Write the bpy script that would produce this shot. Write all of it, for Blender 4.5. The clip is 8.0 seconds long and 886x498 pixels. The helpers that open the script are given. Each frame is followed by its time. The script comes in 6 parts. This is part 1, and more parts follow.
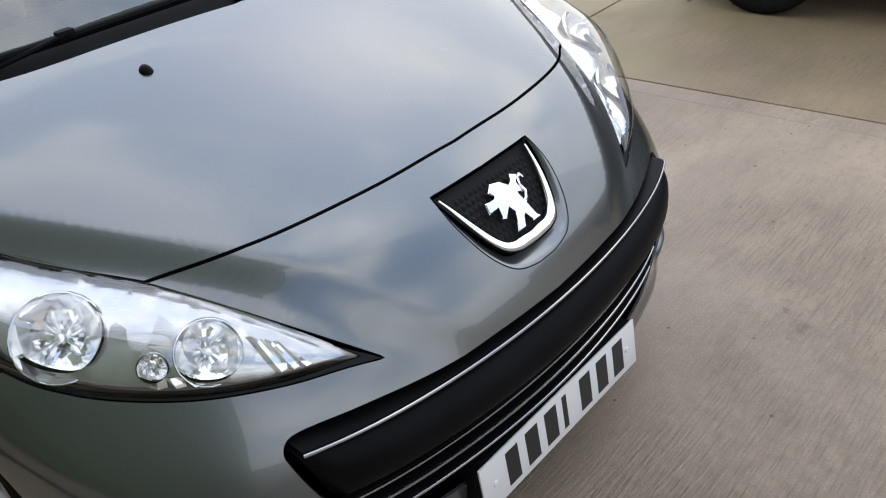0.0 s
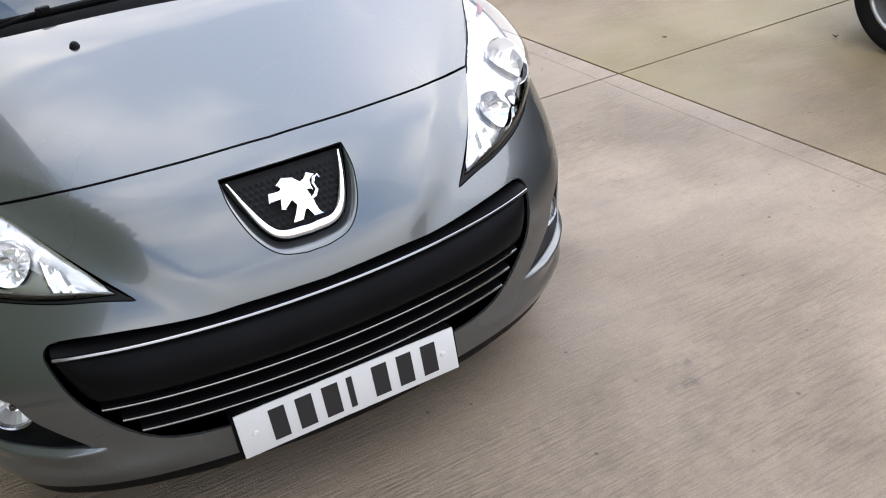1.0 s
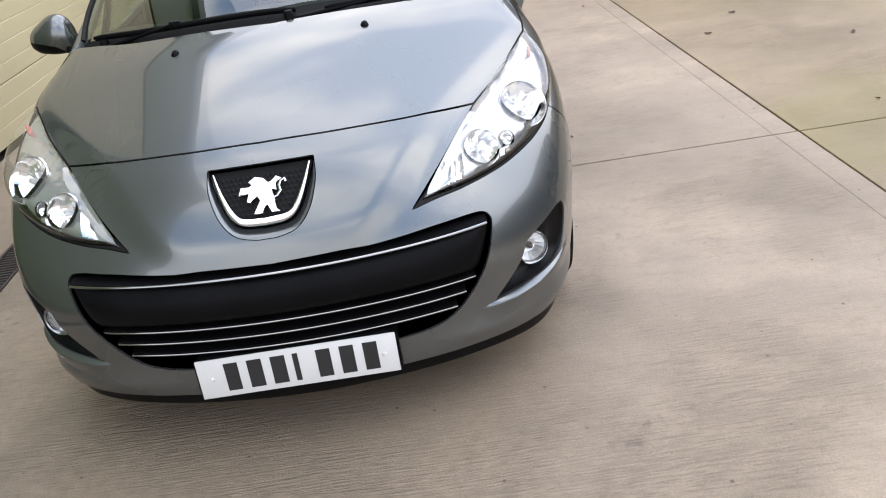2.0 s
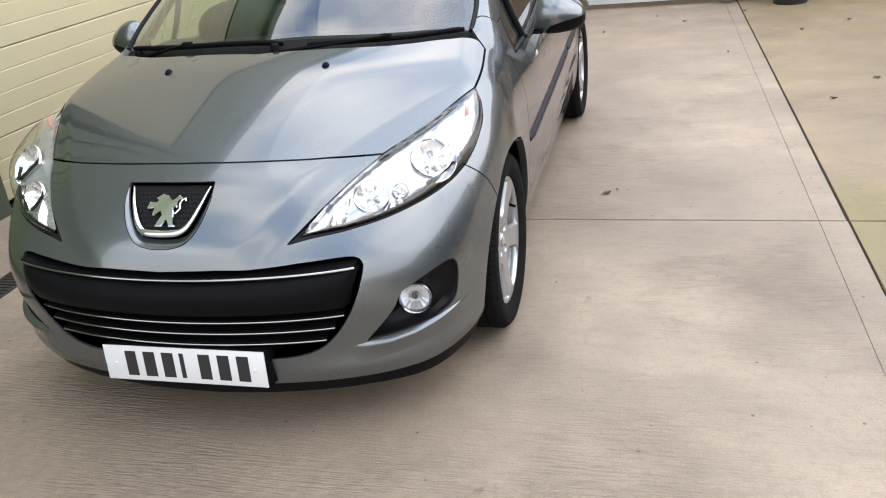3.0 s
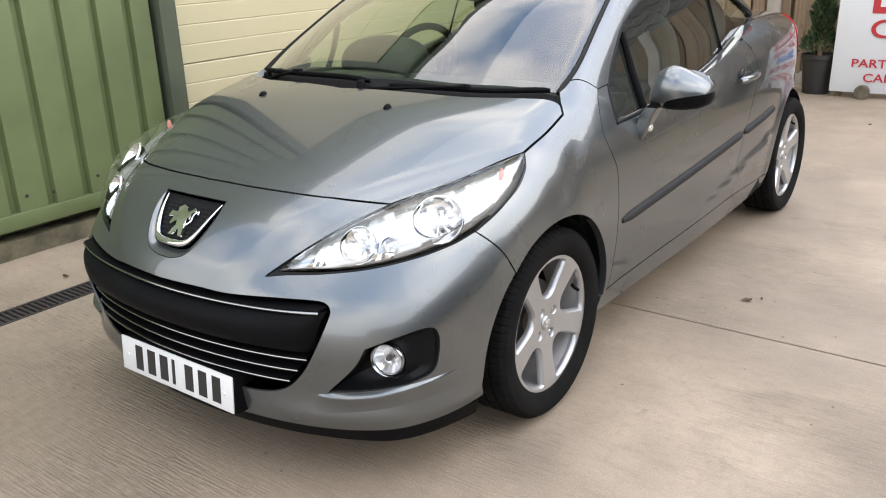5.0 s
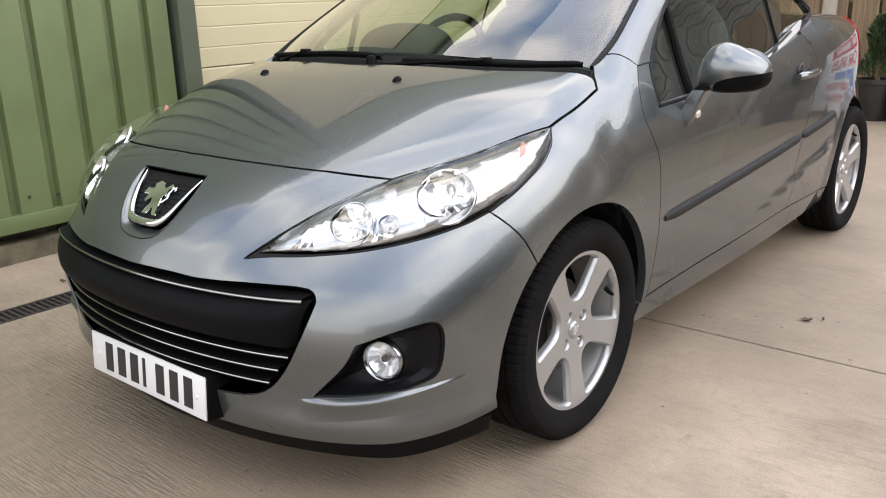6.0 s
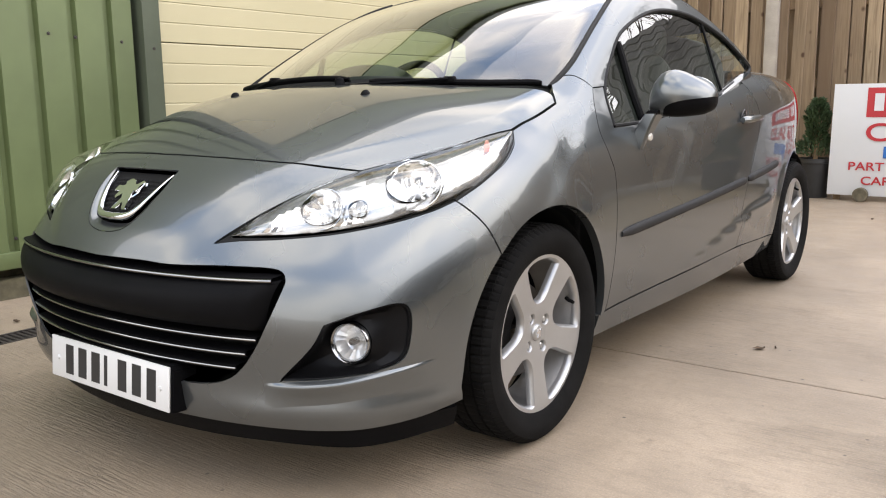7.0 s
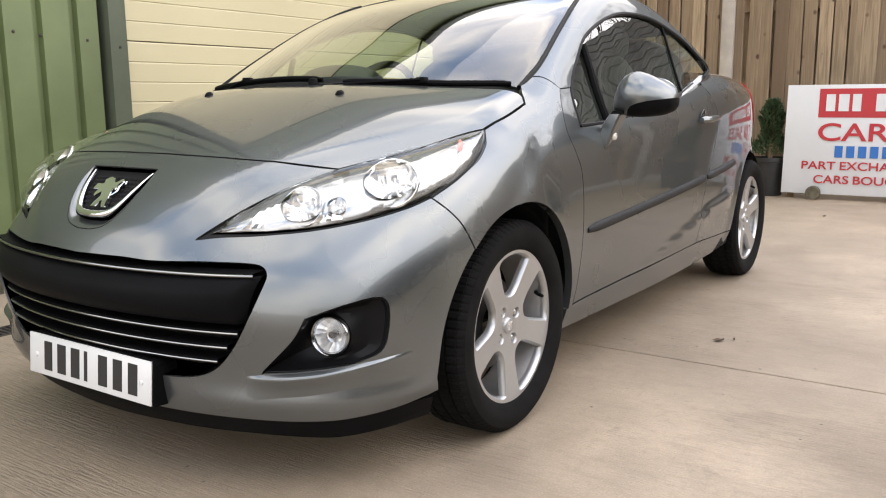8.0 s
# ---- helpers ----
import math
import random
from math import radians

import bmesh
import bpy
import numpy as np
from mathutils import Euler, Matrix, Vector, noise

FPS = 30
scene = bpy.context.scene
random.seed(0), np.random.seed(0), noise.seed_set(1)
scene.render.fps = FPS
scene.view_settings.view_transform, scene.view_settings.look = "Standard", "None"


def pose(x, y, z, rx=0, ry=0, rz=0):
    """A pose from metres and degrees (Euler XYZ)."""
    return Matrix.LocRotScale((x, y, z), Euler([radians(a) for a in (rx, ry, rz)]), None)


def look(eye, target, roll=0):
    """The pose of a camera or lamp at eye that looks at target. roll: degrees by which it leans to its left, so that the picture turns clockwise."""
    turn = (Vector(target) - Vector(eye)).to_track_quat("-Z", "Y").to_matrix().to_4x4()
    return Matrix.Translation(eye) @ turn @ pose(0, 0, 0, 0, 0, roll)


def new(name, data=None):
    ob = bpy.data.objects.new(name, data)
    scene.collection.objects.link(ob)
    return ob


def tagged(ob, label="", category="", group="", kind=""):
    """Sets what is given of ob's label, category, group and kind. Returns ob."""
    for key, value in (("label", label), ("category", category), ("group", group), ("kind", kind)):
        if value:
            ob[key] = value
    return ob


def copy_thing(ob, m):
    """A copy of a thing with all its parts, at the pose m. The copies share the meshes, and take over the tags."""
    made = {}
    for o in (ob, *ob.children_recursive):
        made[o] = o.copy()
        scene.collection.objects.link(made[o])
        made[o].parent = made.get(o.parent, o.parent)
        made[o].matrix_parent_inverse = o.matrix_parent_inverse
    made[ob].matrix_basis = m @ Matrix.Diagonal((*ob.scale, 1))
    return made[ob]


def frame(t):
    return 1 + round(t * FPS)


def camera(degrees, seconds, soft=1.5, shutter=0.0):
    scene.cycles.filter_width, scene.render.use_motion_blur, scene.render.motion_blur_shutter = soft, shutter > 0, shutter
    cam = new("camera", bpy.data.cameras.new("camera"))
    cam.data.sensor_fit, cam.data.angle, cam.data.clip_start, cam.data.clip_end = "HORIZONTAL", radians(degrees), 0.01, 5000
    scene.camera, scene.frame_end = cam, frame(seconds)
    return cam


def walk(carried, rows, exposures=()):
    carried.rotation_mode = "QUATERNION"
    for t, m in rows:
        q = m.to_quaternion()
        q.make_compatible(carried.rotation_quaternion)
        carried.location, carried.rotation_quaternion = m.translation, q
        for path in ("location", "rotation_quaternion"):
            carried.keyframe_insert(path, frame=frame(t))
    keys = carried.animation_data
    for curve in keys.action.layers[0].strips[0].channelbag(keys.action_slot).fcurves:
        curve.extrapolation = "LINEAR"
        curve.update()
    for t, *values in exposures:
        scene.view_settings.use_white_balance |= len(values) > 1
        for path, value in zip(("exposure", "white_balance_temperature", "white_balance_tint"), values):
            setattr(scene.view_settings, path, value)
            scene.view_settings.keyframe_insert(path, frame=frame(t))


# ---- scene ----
cam = camera(55.3, 8.0, soft=1.1)
PATH = [
    (0, (-0.995, -0.731, 1.465), (0.186, 0.47, 0.386), -7.7),
    (0.5, (-0.742, -1.09, 1.478), (0.178, 0.349, 0.438), -8.0),
    (1, (-0.372, -1.425, 1.477), (0.325, 0.141, 0.445), -7.7),
    (1.2, (-0.229, -1.577, 1.487), (0.323, 0.059, 0.476), -8.2),
    (2.3, (0.733, -1.85, 1.462), (0.561, -0.065, 0.578), -8.7),
    (2.5, (0.936, -1.853, 1.498), (0.684, -0.085, 0.597), -8.4),
    (3, (1.35, -1.805, 1.515), (0.831, -0.061, 0.685), -6.2),
    (3.5, (1.696, -1.662, 1.512), (0.987, 0.019, 0.693), -3.1),
    (4, (2.005, -1.549, 1.52), (1.09, 0.044, 0.729), -2.4),
    (4.5, (2.011, -1.457, 1.481), (0.96, 0.082, 0.756), -2.3),
    (5.8, (1.911, -1.059, 1.269), (0.695, 0.406, 0.657), -1.8),
    (6, (1.886, -1.041, 1.189), (0.658, 0.427, 0.61), -1.7),
    (6.5, (1.875, -1.043, 0.995), (0.64, 0.475, 0.577), -0.7),
    (7, (1.931, -1.151, 0.947), (0.756, 0.429, 0.596), -0.7),
    (7.5, (1.945, -1.217, 0.953), (0.812, 0.394, 0.603), -0.7),
    (8, (1.943, -1.229, 0.951), (0.844, 0.403, 0.597), -0.5),
]
walk(cam, [(t, look(eye, target, roll)) for t, eye, target, roll in PATH], exposures=[(0.0, 0.38, 6650, 12), (0.5, 0.60, 6700, 13), (1.0, 0.74, 6750, 14), (2.5, 0.95, 6850, 13), (4.5, 1.12, 6950, 12), (6.0, 1.04, 7200, 14), (8.0, 1.06, 7400, 14)])

# ---- world, sun ----
def nodes_of(owner):
    owner.use_nodes = True
    nt = owner.node_tree
    nt.nodes.clear()
    return nt


def add(nt, kind, inputs=None, **props):
    n = nt.nodes.new(kind)
    for k, v in props.items():
        setattr(n, k, v)
    for k, v in (inputs or {}).items():
        s = n.inputs[k]
        if isinstance(v, bpy.types.NodeSocket):
            nt.links.new(v, s)
        else:
            s.default_value = v
    return n


def ramp(nt, fac, stops):
    n = add(nt, "ShaderNodeValToRGB", {"Fac": fac})
    cr = n.color_ramp
    while len(cr.elements) < len(stops):
        cr.elements.new(0.5)
    for e, (p, c) in zip(cr.elements, stops):
        e.position = p
        e.color = (*c, 1) if not isinstance(c, (int, float)) else (c, c, c, 1)
    return n.outputs["Color"]


def mix(nt, fac, a, b, blend="MIX"):
    n = nt.nodes.new("ShaderNodeMix")
    n.data_type, n.blend_type = "RGBA", blend
    for s, v in ((n.inputs[0], fac), (n.inputs[6], a), (n.inputs[7], b)):
        if isinstance(v, bpy.types.NodeSocket):
            nt.links.new(v, s)
        elif isinstance(v, (int, float)):
            s.default_value = v
        else:
            s.default_value = (*v, 1)
    return n.outputs[2]


SUN_ELEV, SUN_AZ = 42.0, 56.0   # degrees above the ground; clockwise from +y
world = bpy.data.worlds.new("sky")
scene.world = world
nt = nodes_of(world)
sky = add(nt, "ShaderNodeTexSky", sky_type="NISHITA", sun_disc=False, sun_elevation=radians(SUN_ELEV), sun_rotation=radians(SUN_AZ))
tc = add(nt, "ShaderNodeTexCoord")
mp = add(nt, "ShaderNodeMapping", {"Vector": tc.outputs["Generated"], "Scale": (1.0, 1.0, 1.9), "Location": (0.35, 0.2, 0.1)})
n1 = add(nt, "ShaderNodeTexNoise", {"Vector": mp.outputs[0], "Scale": 2.0, "Detail": 4.0, "Roughness": 0.5, "Distortion": 0.3})
way = add(nt, "ShaderNodeSeparateXYZ", {0: tc.outputs["Generated"]})
cover = ramp(nt, n1.outputs["Fac"], [(0.42, 0.0), (0.63, 1.0)])
n2 = add(nt, "ShaderNodeTexNoise", {"Vector": mp.outputs[0], "Scale": 4.5, "Detail": 5.0})
cloud = ramp(nt, n2.outputs["Fac"], [(0.3, (10.0, 10.5, 11.3)), (0.7, (16.0, 16.0, 16.0))])
sun_way = (math.sin(radians(SUN_AZ)) * math.cos(radians(SUN_ELEV)), math.cos(radians(SUN_AZ)) * math.cos(radians(SUN_ELEV)), math.sin(radians(SUN_ELEV)))
near_sun = add(nt, "ShaderNodeVectorMath", {0: tc.outputs["Generated"], 1: sun_way}, operation="DOT_PRODUCT")
glare = ramp(nt, near_sun.outputs["Value"], [(0.0, 0.9), (0.45, 1.0), (0.8, 1.1), (1.0, 1.2)])
both = mix(nt, cover, mix(nt, 0.5, sky.outputs[0], (4.4, 7.0, 11.8)), cloud)
both = mix(nt, ramp(nt, way.outputs["Z"], [(0.05, 0.85), (0.30, 0.65), (0.62, 0.0)]), both, (9.0, 9.5, 10.1))
both = mix(nt, 1.0, both, glare, "MULTIPLY")
bg = add(nt, "ShaderNodeBackground", {"Color": both, "Strength": 0.138})
nt.links.new(bg.outputs[0], add(nt, "ShaderNodeOutputWorld").inputs[0])

sun = new("sun", bpy.data.lights.new("sun", "SUN"))
sun.data.energy, sun.data.angle, sun.data.color = 1.2, radians(112), (1.0, 0.94, 0.86)
az, el = radians(SUN_AZ), radians(SUN_ELEV)
sun.matrix_world = look((0, 0, 0), (-math.sin(az) * math.cos(el), -math.cos(az) * math.cos(el), -math.sin(el)))


# ---- materials ----
def surface(name, base, rough=0.5, metal=0.0, vary=0.12, scale=8.0, fine=60.0, bump=0.0, bump_scale=None, rough_vary=0.08, coat=0.0, coat_rough=0.03, spec=0.5, grain=None):
    """Principled surface with colour variation at two scales, uneven roughness and fine relief."""
    m = bpy.data.materials.new(name)
    nt = nodes_of(m)
    tc = add(nt, "ShaderNodeTexCoord")
    vec = tc.outputs["Object"]
    if grain:
        vec = add(nt, "ShaderNodeMapping", {"Vector": vec, "Scale": grain}).outputs[0]
    a = add(nt, "ShaderNodeTexNoise", {"Vector": vec, "Scale": scale, "Detail": 4.0})
    b = add(nt, "ShaderNodeTexNoise", {"Vector": vec, "Scale": fine, "Detail": 2.0})
    dark = tuple(c * (1 - vary) for c in base)
    light = tuple(min(1, c * (1 + vary)) for c in base)
    col = mix(nt, ramp(nt, a.outputs["Fac"], [(0.3, 0.0), (0.7, 1.0)]), dark, light)
    col = mix(nt, b.outputs["Fac"], col, mix(nt, 0.5 * vary, col, (0, 0, 0)))
    r = add(nt, "ShaderNodeMapRange", {"Value": a.outputs["Fac"], "To Min": max(0.0, rough - rough_vary), "To Max": min(1.0, rough + rough_vary)})
    p = add(nt, "ShaderNodeBsdfPrincipled", {"Base Color": col, "Roughness": r.outputs[0], "Metallic": metal, "Coat Weight": coat, "Coat Roughness": coat_rough, "Specular IOR Level": spec})
    if bump:
        c = add(nt, "ShaderNodeTexNoise", {"Vector": vec, "Scale": bump_scale or fine, "Detail": 5.0})
        bp = add(nt, "ShaderNodeBump", {"Height": c.outputs["Fac"], "Strength": bump, "Distance": 0.01})
        nt.links.new(bp.outputs[0], p.inputs["Normal"])
    nt.links.new(p.outputs[0], add(nt, "ShaderNodeOutputMaterial").inputs[0])
    return m


def paint_material(name, base, flake=0.04):
    """Metallic car paint under clear coat."""
    m = bpy.data.materials.new(name)
    nt = nodes_of(m)
    tc = add(nt, "ShaderNodeTexCoord")
    v = add(nt, "ShaderNodeTexVoronoi", {"Vector": tc.outputs["Object"], "Scale": 900.0})
    n = add(nt, "ShaderNodeTexNoise", {"Vector": tc.outputs["Object"], "Scale": 3.0, "Detail": 3.0})
    col = mix(nt, v.outputs["Color"], tuple(c * (1 - flake) for c in base), tuple(c * (1 + flake) for c in base))
    r = add(nt, "ShaderNodeMapRange", {"Value": n.outputs["Fac"], "To Min": 0.25, "To Max": 0.31})
    p = add(nt, "ShaderNodeBsdfPrincipled", {"Base Color": col, "Roughness": r.outputs[0], "Metallic": 0.80, "Specular Tint": (0.3, 0.3, 0.3, 1), "Coat Weight": 1.0, "Coat Roughness": 0.03, "Coat IOR": 1.45})
    nt.links.new(p.outputs[0], add(nt, "ShaderNodeOutputMaterial").inputs[0])
    return m


def glass_material(name, tint, rough=0.0, ior=1.5, gain=1.0):
    """Thin sheet of clear or tinted glass: straight-through light and Fresnel gloss."""
    m = bpy.data.materials.new(name)
    nt = nodes_of(m)
    lw = add(nt, "ShaderNodeLayerWeight", {"Blend": 0.5})
    f0 = ((ior - 1) / (ior + 1)) ** 2
    p5 = add(nt, "ShaderNodeMath", {0: lw.outputs["Facing"], 1: 5.0}, operation="POWER")
    fr = add(nt, "ShaderNodeMath", {0: p5.outputs[0], 1: 1 - f0, 2: 1.8 * f0}, operation="MULTIPLY_ADD")
    f2 = add(nt, "ShaderNodeMath", {0: fr.outputs[0], 1: gain}, operation="MULTIPLY", use_clamp=True)
    tr = add(nt, "ShaderNodeBsdfTransparent", {"Color": (*tint, 1)})
    gl = add(nt, "ShaderNodeBsdfGlossy", {"Color": (1, 1, 1, 1), "Roughness": rough})
    mx = add(nt, "ShaderNodeMixShader", {0: f2.outputs[0], 1: tr.outputs[0], 2: gl.outputs[0]})
    nt.links.new(mx.outputs[0], add(nt, "ShaderNodeOutputMaterial").inputs[0])
    return m


PAINT = paint_material("grey_metallic_paint", (0.150, 0.162, 0.164))
PAINT_DARK = paint_material("black_metallic_paint", (0.03, 0.03, 0.033))
BLACK = surface("black_plastic", (0.005, 0.005, 0.0055), 0.46, vary=0.2, spec=0.05, bump=0.08, bump_scale=900)
MATT = surface("matt_black_plastic", (0.007, 0.007, 0.007), 0.75, vary=0.2, spec=0.2, bump=0.1, bump_scale=700)
FOGBLACK = surface("satin_black_plastic", (0.004, 0.004, 0.0045), 0.42, vary=0.15, spec=0.14, bump=0.05, bump_scale=900)
GLOSSBLACK = surface("gloss_black", (0.01, 0.01, 0.011), 0.12, rough_vary=0.03)
RUBBER = surface("tyre_rubber", (0.009, 0.0087, 0.0083), 0.85, vary=0.3, scale=14, spec=0.08, bump=0.15, bump_scale=260)
GAPSHADE = surface("panel_gap_shade", (0.002, 0.002, 0.002), 0.9, spec=0.0)
SEAL = surface("rubber_seal", (0.006, 0.006, 0.006), 0.6, spec=0.2)
CHROME = surface("chrome", (0.86, 0.87, 0.88), 0.07, 1.0, vary=0.02, rough_vary=0.03)
SATIN = surface("satin_strip", (0.32, 0.325, 0.33), 0.18, 1.0, vary=0.03, rough_vary=0.04)
DULLCHROME = surface("satin_reflector", (0.88, 0.88, 0.88), 0.16, 0.65, vary=0.03, rough_vary=0.05)
ALLOY = surface("silver_alloy_paint", (0.41, 0.41, 0.405), 0.34, 0.72, vary=0.05, coat=0.3)
STEEL = surface("brake_steel", (0.09, 0.085, 0.08), 0.5, 0.6, vary=0.3, scale=30)
LENS = glass_material("clear_lens", (0.97, 0.98, 0.98), gain=1.1)
AMBER = surface("amber_plastic", (0.60, 0.22, 0.18), 0.2, vary=0.08)
GLASS = glass_material("green_tinted_glass", (0.56, 0.65, 0.53), gain=1.7)
DARKGLASS = glass_material("side_glass", (0.78, 0.86, 0.75), gain=1.6)
PLATE = surface("white_reflective_plate", (0.62, 0.62, 0.605), 0.35, vary=0.03, bump=0.03)
INK = surface("black_lettering", (0.015, 0.015, 0.016), 0.4)
TRIM = surface("interior_trim", (0.028, 0.029, 0.031), 0.65, vary=0.15, bump=0.03, bump_scale=400)
FABRIC = surface("seat_fabric", (0.05, 0.05, 0.055), 0.85, vary=0.2, bump=0.05, bump_scale=600)
GREEN = surface("green_coated_steel", (0.108, 0.140, 0.057), 0.5, vary=0.20, scale=1.6, fine=12, bump=0.02, bump_scale=20, rough_vary=0.1)
GREENDARK = surface("dark_green_steel_trim", (0.075, 0.09, 0.06), 0.5, vary=0.15, scale=3)
CREAM = surface("cream_coated_panel", (0.46, 0.41, 0.255), 0.5, vary=0.04, scale=1.5, fine=250, bump=0.12, bump_scale=180)
STONE = surface("mossy_plinth", (0.12, 0.106, 0.064), 0.9, vary=0.5, scale=9, fine=60, bump=0.6, bump_scale=40)
IRON = surface("drain_iron", (0.06, 0.05, 0.045), 0.6, 0.4, vary=0.4, scale=20)
SIGNWHITE = surface("sign_white", (0.64, 0.65, 0.665), 0.4, vary=0.03, scale=3)
SIGNRED = surface("sign_red", (0.45, 0.022, 0.03), 0.4, vary=0.04)
SIGNBLUE = surface("sign_blue", (0.015, 0.135, 0.43), 0.4, vary=0.04)
POT = surface("black_pot", (0.02, 0.02, 0.02), 0.5, vary=0.3)
SOIL = surface("soil", (0.05, 0.035, 0.025), 0.95, vary=0.4, bump=0.8)
LEAFGREEN = surface("conifer_foliage", (0.038, 0.07, 0.025), 0.7, vary=0.35, scale=20)
DEADLEAF = surface("dead_leaf", (0.09, 0.055, 0.03), 0.8, vary=0.4, scale=60)
TIMBER = surface("rough_timber", (0.25, 0.165, 0.09), 0.85, vary=0.35, scale=3.0, fine=30, bump=0.4, bump_scale=25, grain=(6.0, 6.0, 0.5))
POSTCON = surface("concrete_post", (0.38, 0.34, 0.29), 0.85, vary=0.15, scale=6, bump=0.3, bump_scale=60)


def board_material():
    """Weathered fence board: each differs in tone, with grain, knots and damp stains."""
    m = bpy.data.materials.new("weathered_board")
    nt = nodes_of(m)
    tc, oi = add(nt, "ShaderNodeTexCoord"), add(nt, "ShaderNodeObjectInfo")
    shift = add(nt, "ShaderNodeVectorMath", {0: tc.outputs["Object"], 1: oi.outputs["Location"]}, operation="ADD")
    g = add(nt, "ShaderNodeMapping", {"Vector": shift.outputs[0], "Scale": (22, 22, 1.2)})
    grain = add(nt, "ShaderNodeTexNoise", {"Vector": g.outputs[0], "Scale": 2.2, "Detail": 6.0, "Distortion": 0.6})
    k = add(nt, "ShaderNodeMapping", {"Vector": shift.outputs[0], "Scale": (1, 1, 0.85)})
    kn = add(nt, "ShaderNodeTexVoronoi", {"Vector": k.outputs[0], "Scale": 5.5, "Randomness": 1.0})
    knots = ramp(nt, kn.outputs["Distance"], [(0.07, 1.0), (0.15, 0.0)])
    st = add(nt, "ShaderNodeTexNoise", {"Vector": shift.outputs[0], "Scale": 1.4, "Detail": 4.0})
    tone = mix(nt, oi.outputs["Random"], (0.15, 0.10, 0.062), (0.42, 0.315, 0.205))
    col = mix(nt, ramp(nt, grain.outputs["Fac"], [(0.38, 0.0), (0.66, 0.6)]), tone, (0.14, 0.09, 0.054))
    col = mix(nt, ramp(nt, st.outputs["Fac"], [(0.45, 0.0), (0.7, 0.45)]), col, (0.14, 0.112, 0.077))
    col = mix(nt, knots, col, (0.07, 0.035, 0.018))
    p = add(nt, "ShaderNodeBsdfPrincipled", {"Base Color": col, "Roughness": 0.85})
    bp = add(nt, "ShaderNodeBump", {"Height": grain.outputs["Fac"], "Strength": 0.5, "Distance": 0.006})
    nt.links.new(bp.outputs[0], p.inputs["Normal"])
    nt.links.new(p.outputs[0], add(nt, "ShaderNodeOutputMaterial").inputs[0])
    return m


def concrete_material(name, tint, moss=0.0):
    """Brushed yard concrete: brush lines across, cloudy stains, dark dirt patches, moss where damp, and a mottled patch
    before the car that mixes dirt with painted shade.
    """
    m = bpy.data.materials.new(name)
    nt = nodes_of(m)
    geo = add(nt, "ShaderNodeNewGeometry")
    pos = geo.outputs["Position"]
    big = add(nt, "ShaderNodeTexNoise", {"Vector": pos, "Scale": 0.8, "Detail": 6.0, "Roughness": 0.6})
    mid = add(nt, "ShaderNodeTexNoise", {"Vector": pos, "Scale": 4.5, "Detail": 6.0, "Roughness": 0.65})
    bm_ = add(nt, "ShaderNodeMapping", {"Vector": pos, "Scale": (9.0, 120.0, 1.0), "Rotation": (0, 0, radians(4))})
    brush = add(nt, "ShaderNodeTexNoise", {"Vector": bm_.outputs[0], "Scale": 1.0, "Detail": 5.0, "Roughness": 0.6})
    grit = add(nt, "ShaderNodeTexNoise", {"Vector": pos, "Scale": 170.0, "Detail": 3.0})
    lo, hi = tuple(c * 0.62 for c in tint), tuple(c * 1.24 for c in tint)
    col = mix(nt, ramp(nt, big.outputs["Fac"], [(0.3, 0.0), (0.68, 1.0)]), lo, hi)
    col = mix(nt, ramp(nt, mid.outputs["Fac"], [(0.38, 0.28), (0.6, 0.0)]), col, tuple(c * 0.55 for c in tint))
    patch = add(nt, "ShaderNodeTexNoise", {"Vector": pos, "Scale": 1.3, "Detail": 3.0})
    worn = add(nt, "ShaderNodeMath", {0: ramp(nt, brush.outputs["Fac"], [(0.39, 0.50), (0.51, 0.0)]), 1: ramp(nt, patch.outputs["Fac"], [(0.42, 0.06), (0.60, 1.0)])}, operation="MULTIPLY")
    col = mix(nt, worn.outputs[0], col, tuple(c * 0.45 for c in tint))
    col = mix(nt, ramp(nt, grit.outputs["Fac"], [(0.32, 0.30), (0.5, 0.0)]), col, tuple(c * 0.5 for c in tint))
    col = mix(nt, ramp(nt, grit.outputs["Fac"], [(0.55, 0.0), (0.68, 0.3)]), col, tuple(min(1, c * 1.45) for c in tint))
    mott = add(nt, "ShaderNodeTexNoise", {"Vector": pos, "Scale": 34.0, "Detail": 5.0, "Roughness": 0.7})
    col = mix(nt, ramp(nt, mott.outputs["Fac"], [(0.34, 0.40), (0.5, 0.0)]), col, tuple(c * 0.6 for c in tint))
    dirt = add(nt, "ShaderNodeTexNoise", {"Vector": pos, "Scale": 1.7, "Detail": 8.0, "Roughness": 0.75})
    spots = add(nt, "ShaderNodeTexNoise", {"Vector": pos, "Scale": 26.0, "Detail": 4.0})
    mask = add(nt, "ShaderNodeMath", {0: ramp(nt, dirt.outputs["Fac"], [(0.60, 0.0), (0.72, 1.0)]), 1: ramp(nt, spots.outputs["Fac"], [(0.48, 0.0), (0.62, 0.7)])}, operation="MULTIPLY")
    col = mix(nt, mask.outputs[0], col, (0.045, 0.036, 0.03))
    smear = add(nt, "ShaderNodeMapping", {"Vector": pos, "Scale": (1.6, 7.0, 1.0)})
    sm = add(nt, "ShaderNodeTexNoise", {"Vector": smear.outputs[0], "Scale": 1.4, "Detail": 7.0, "Roughness": 0.7})
    col = mix(nt, ramp(nt, sm.outputs["Fac"], [(0.52, 0.0), (0.70, 0.45)]), col, tuple(c * 0.55 for c in tint))
    fleck = add(nt, "ShaderNodeTexVoronoi", {"Vector": pos, "Scale": 9.0})
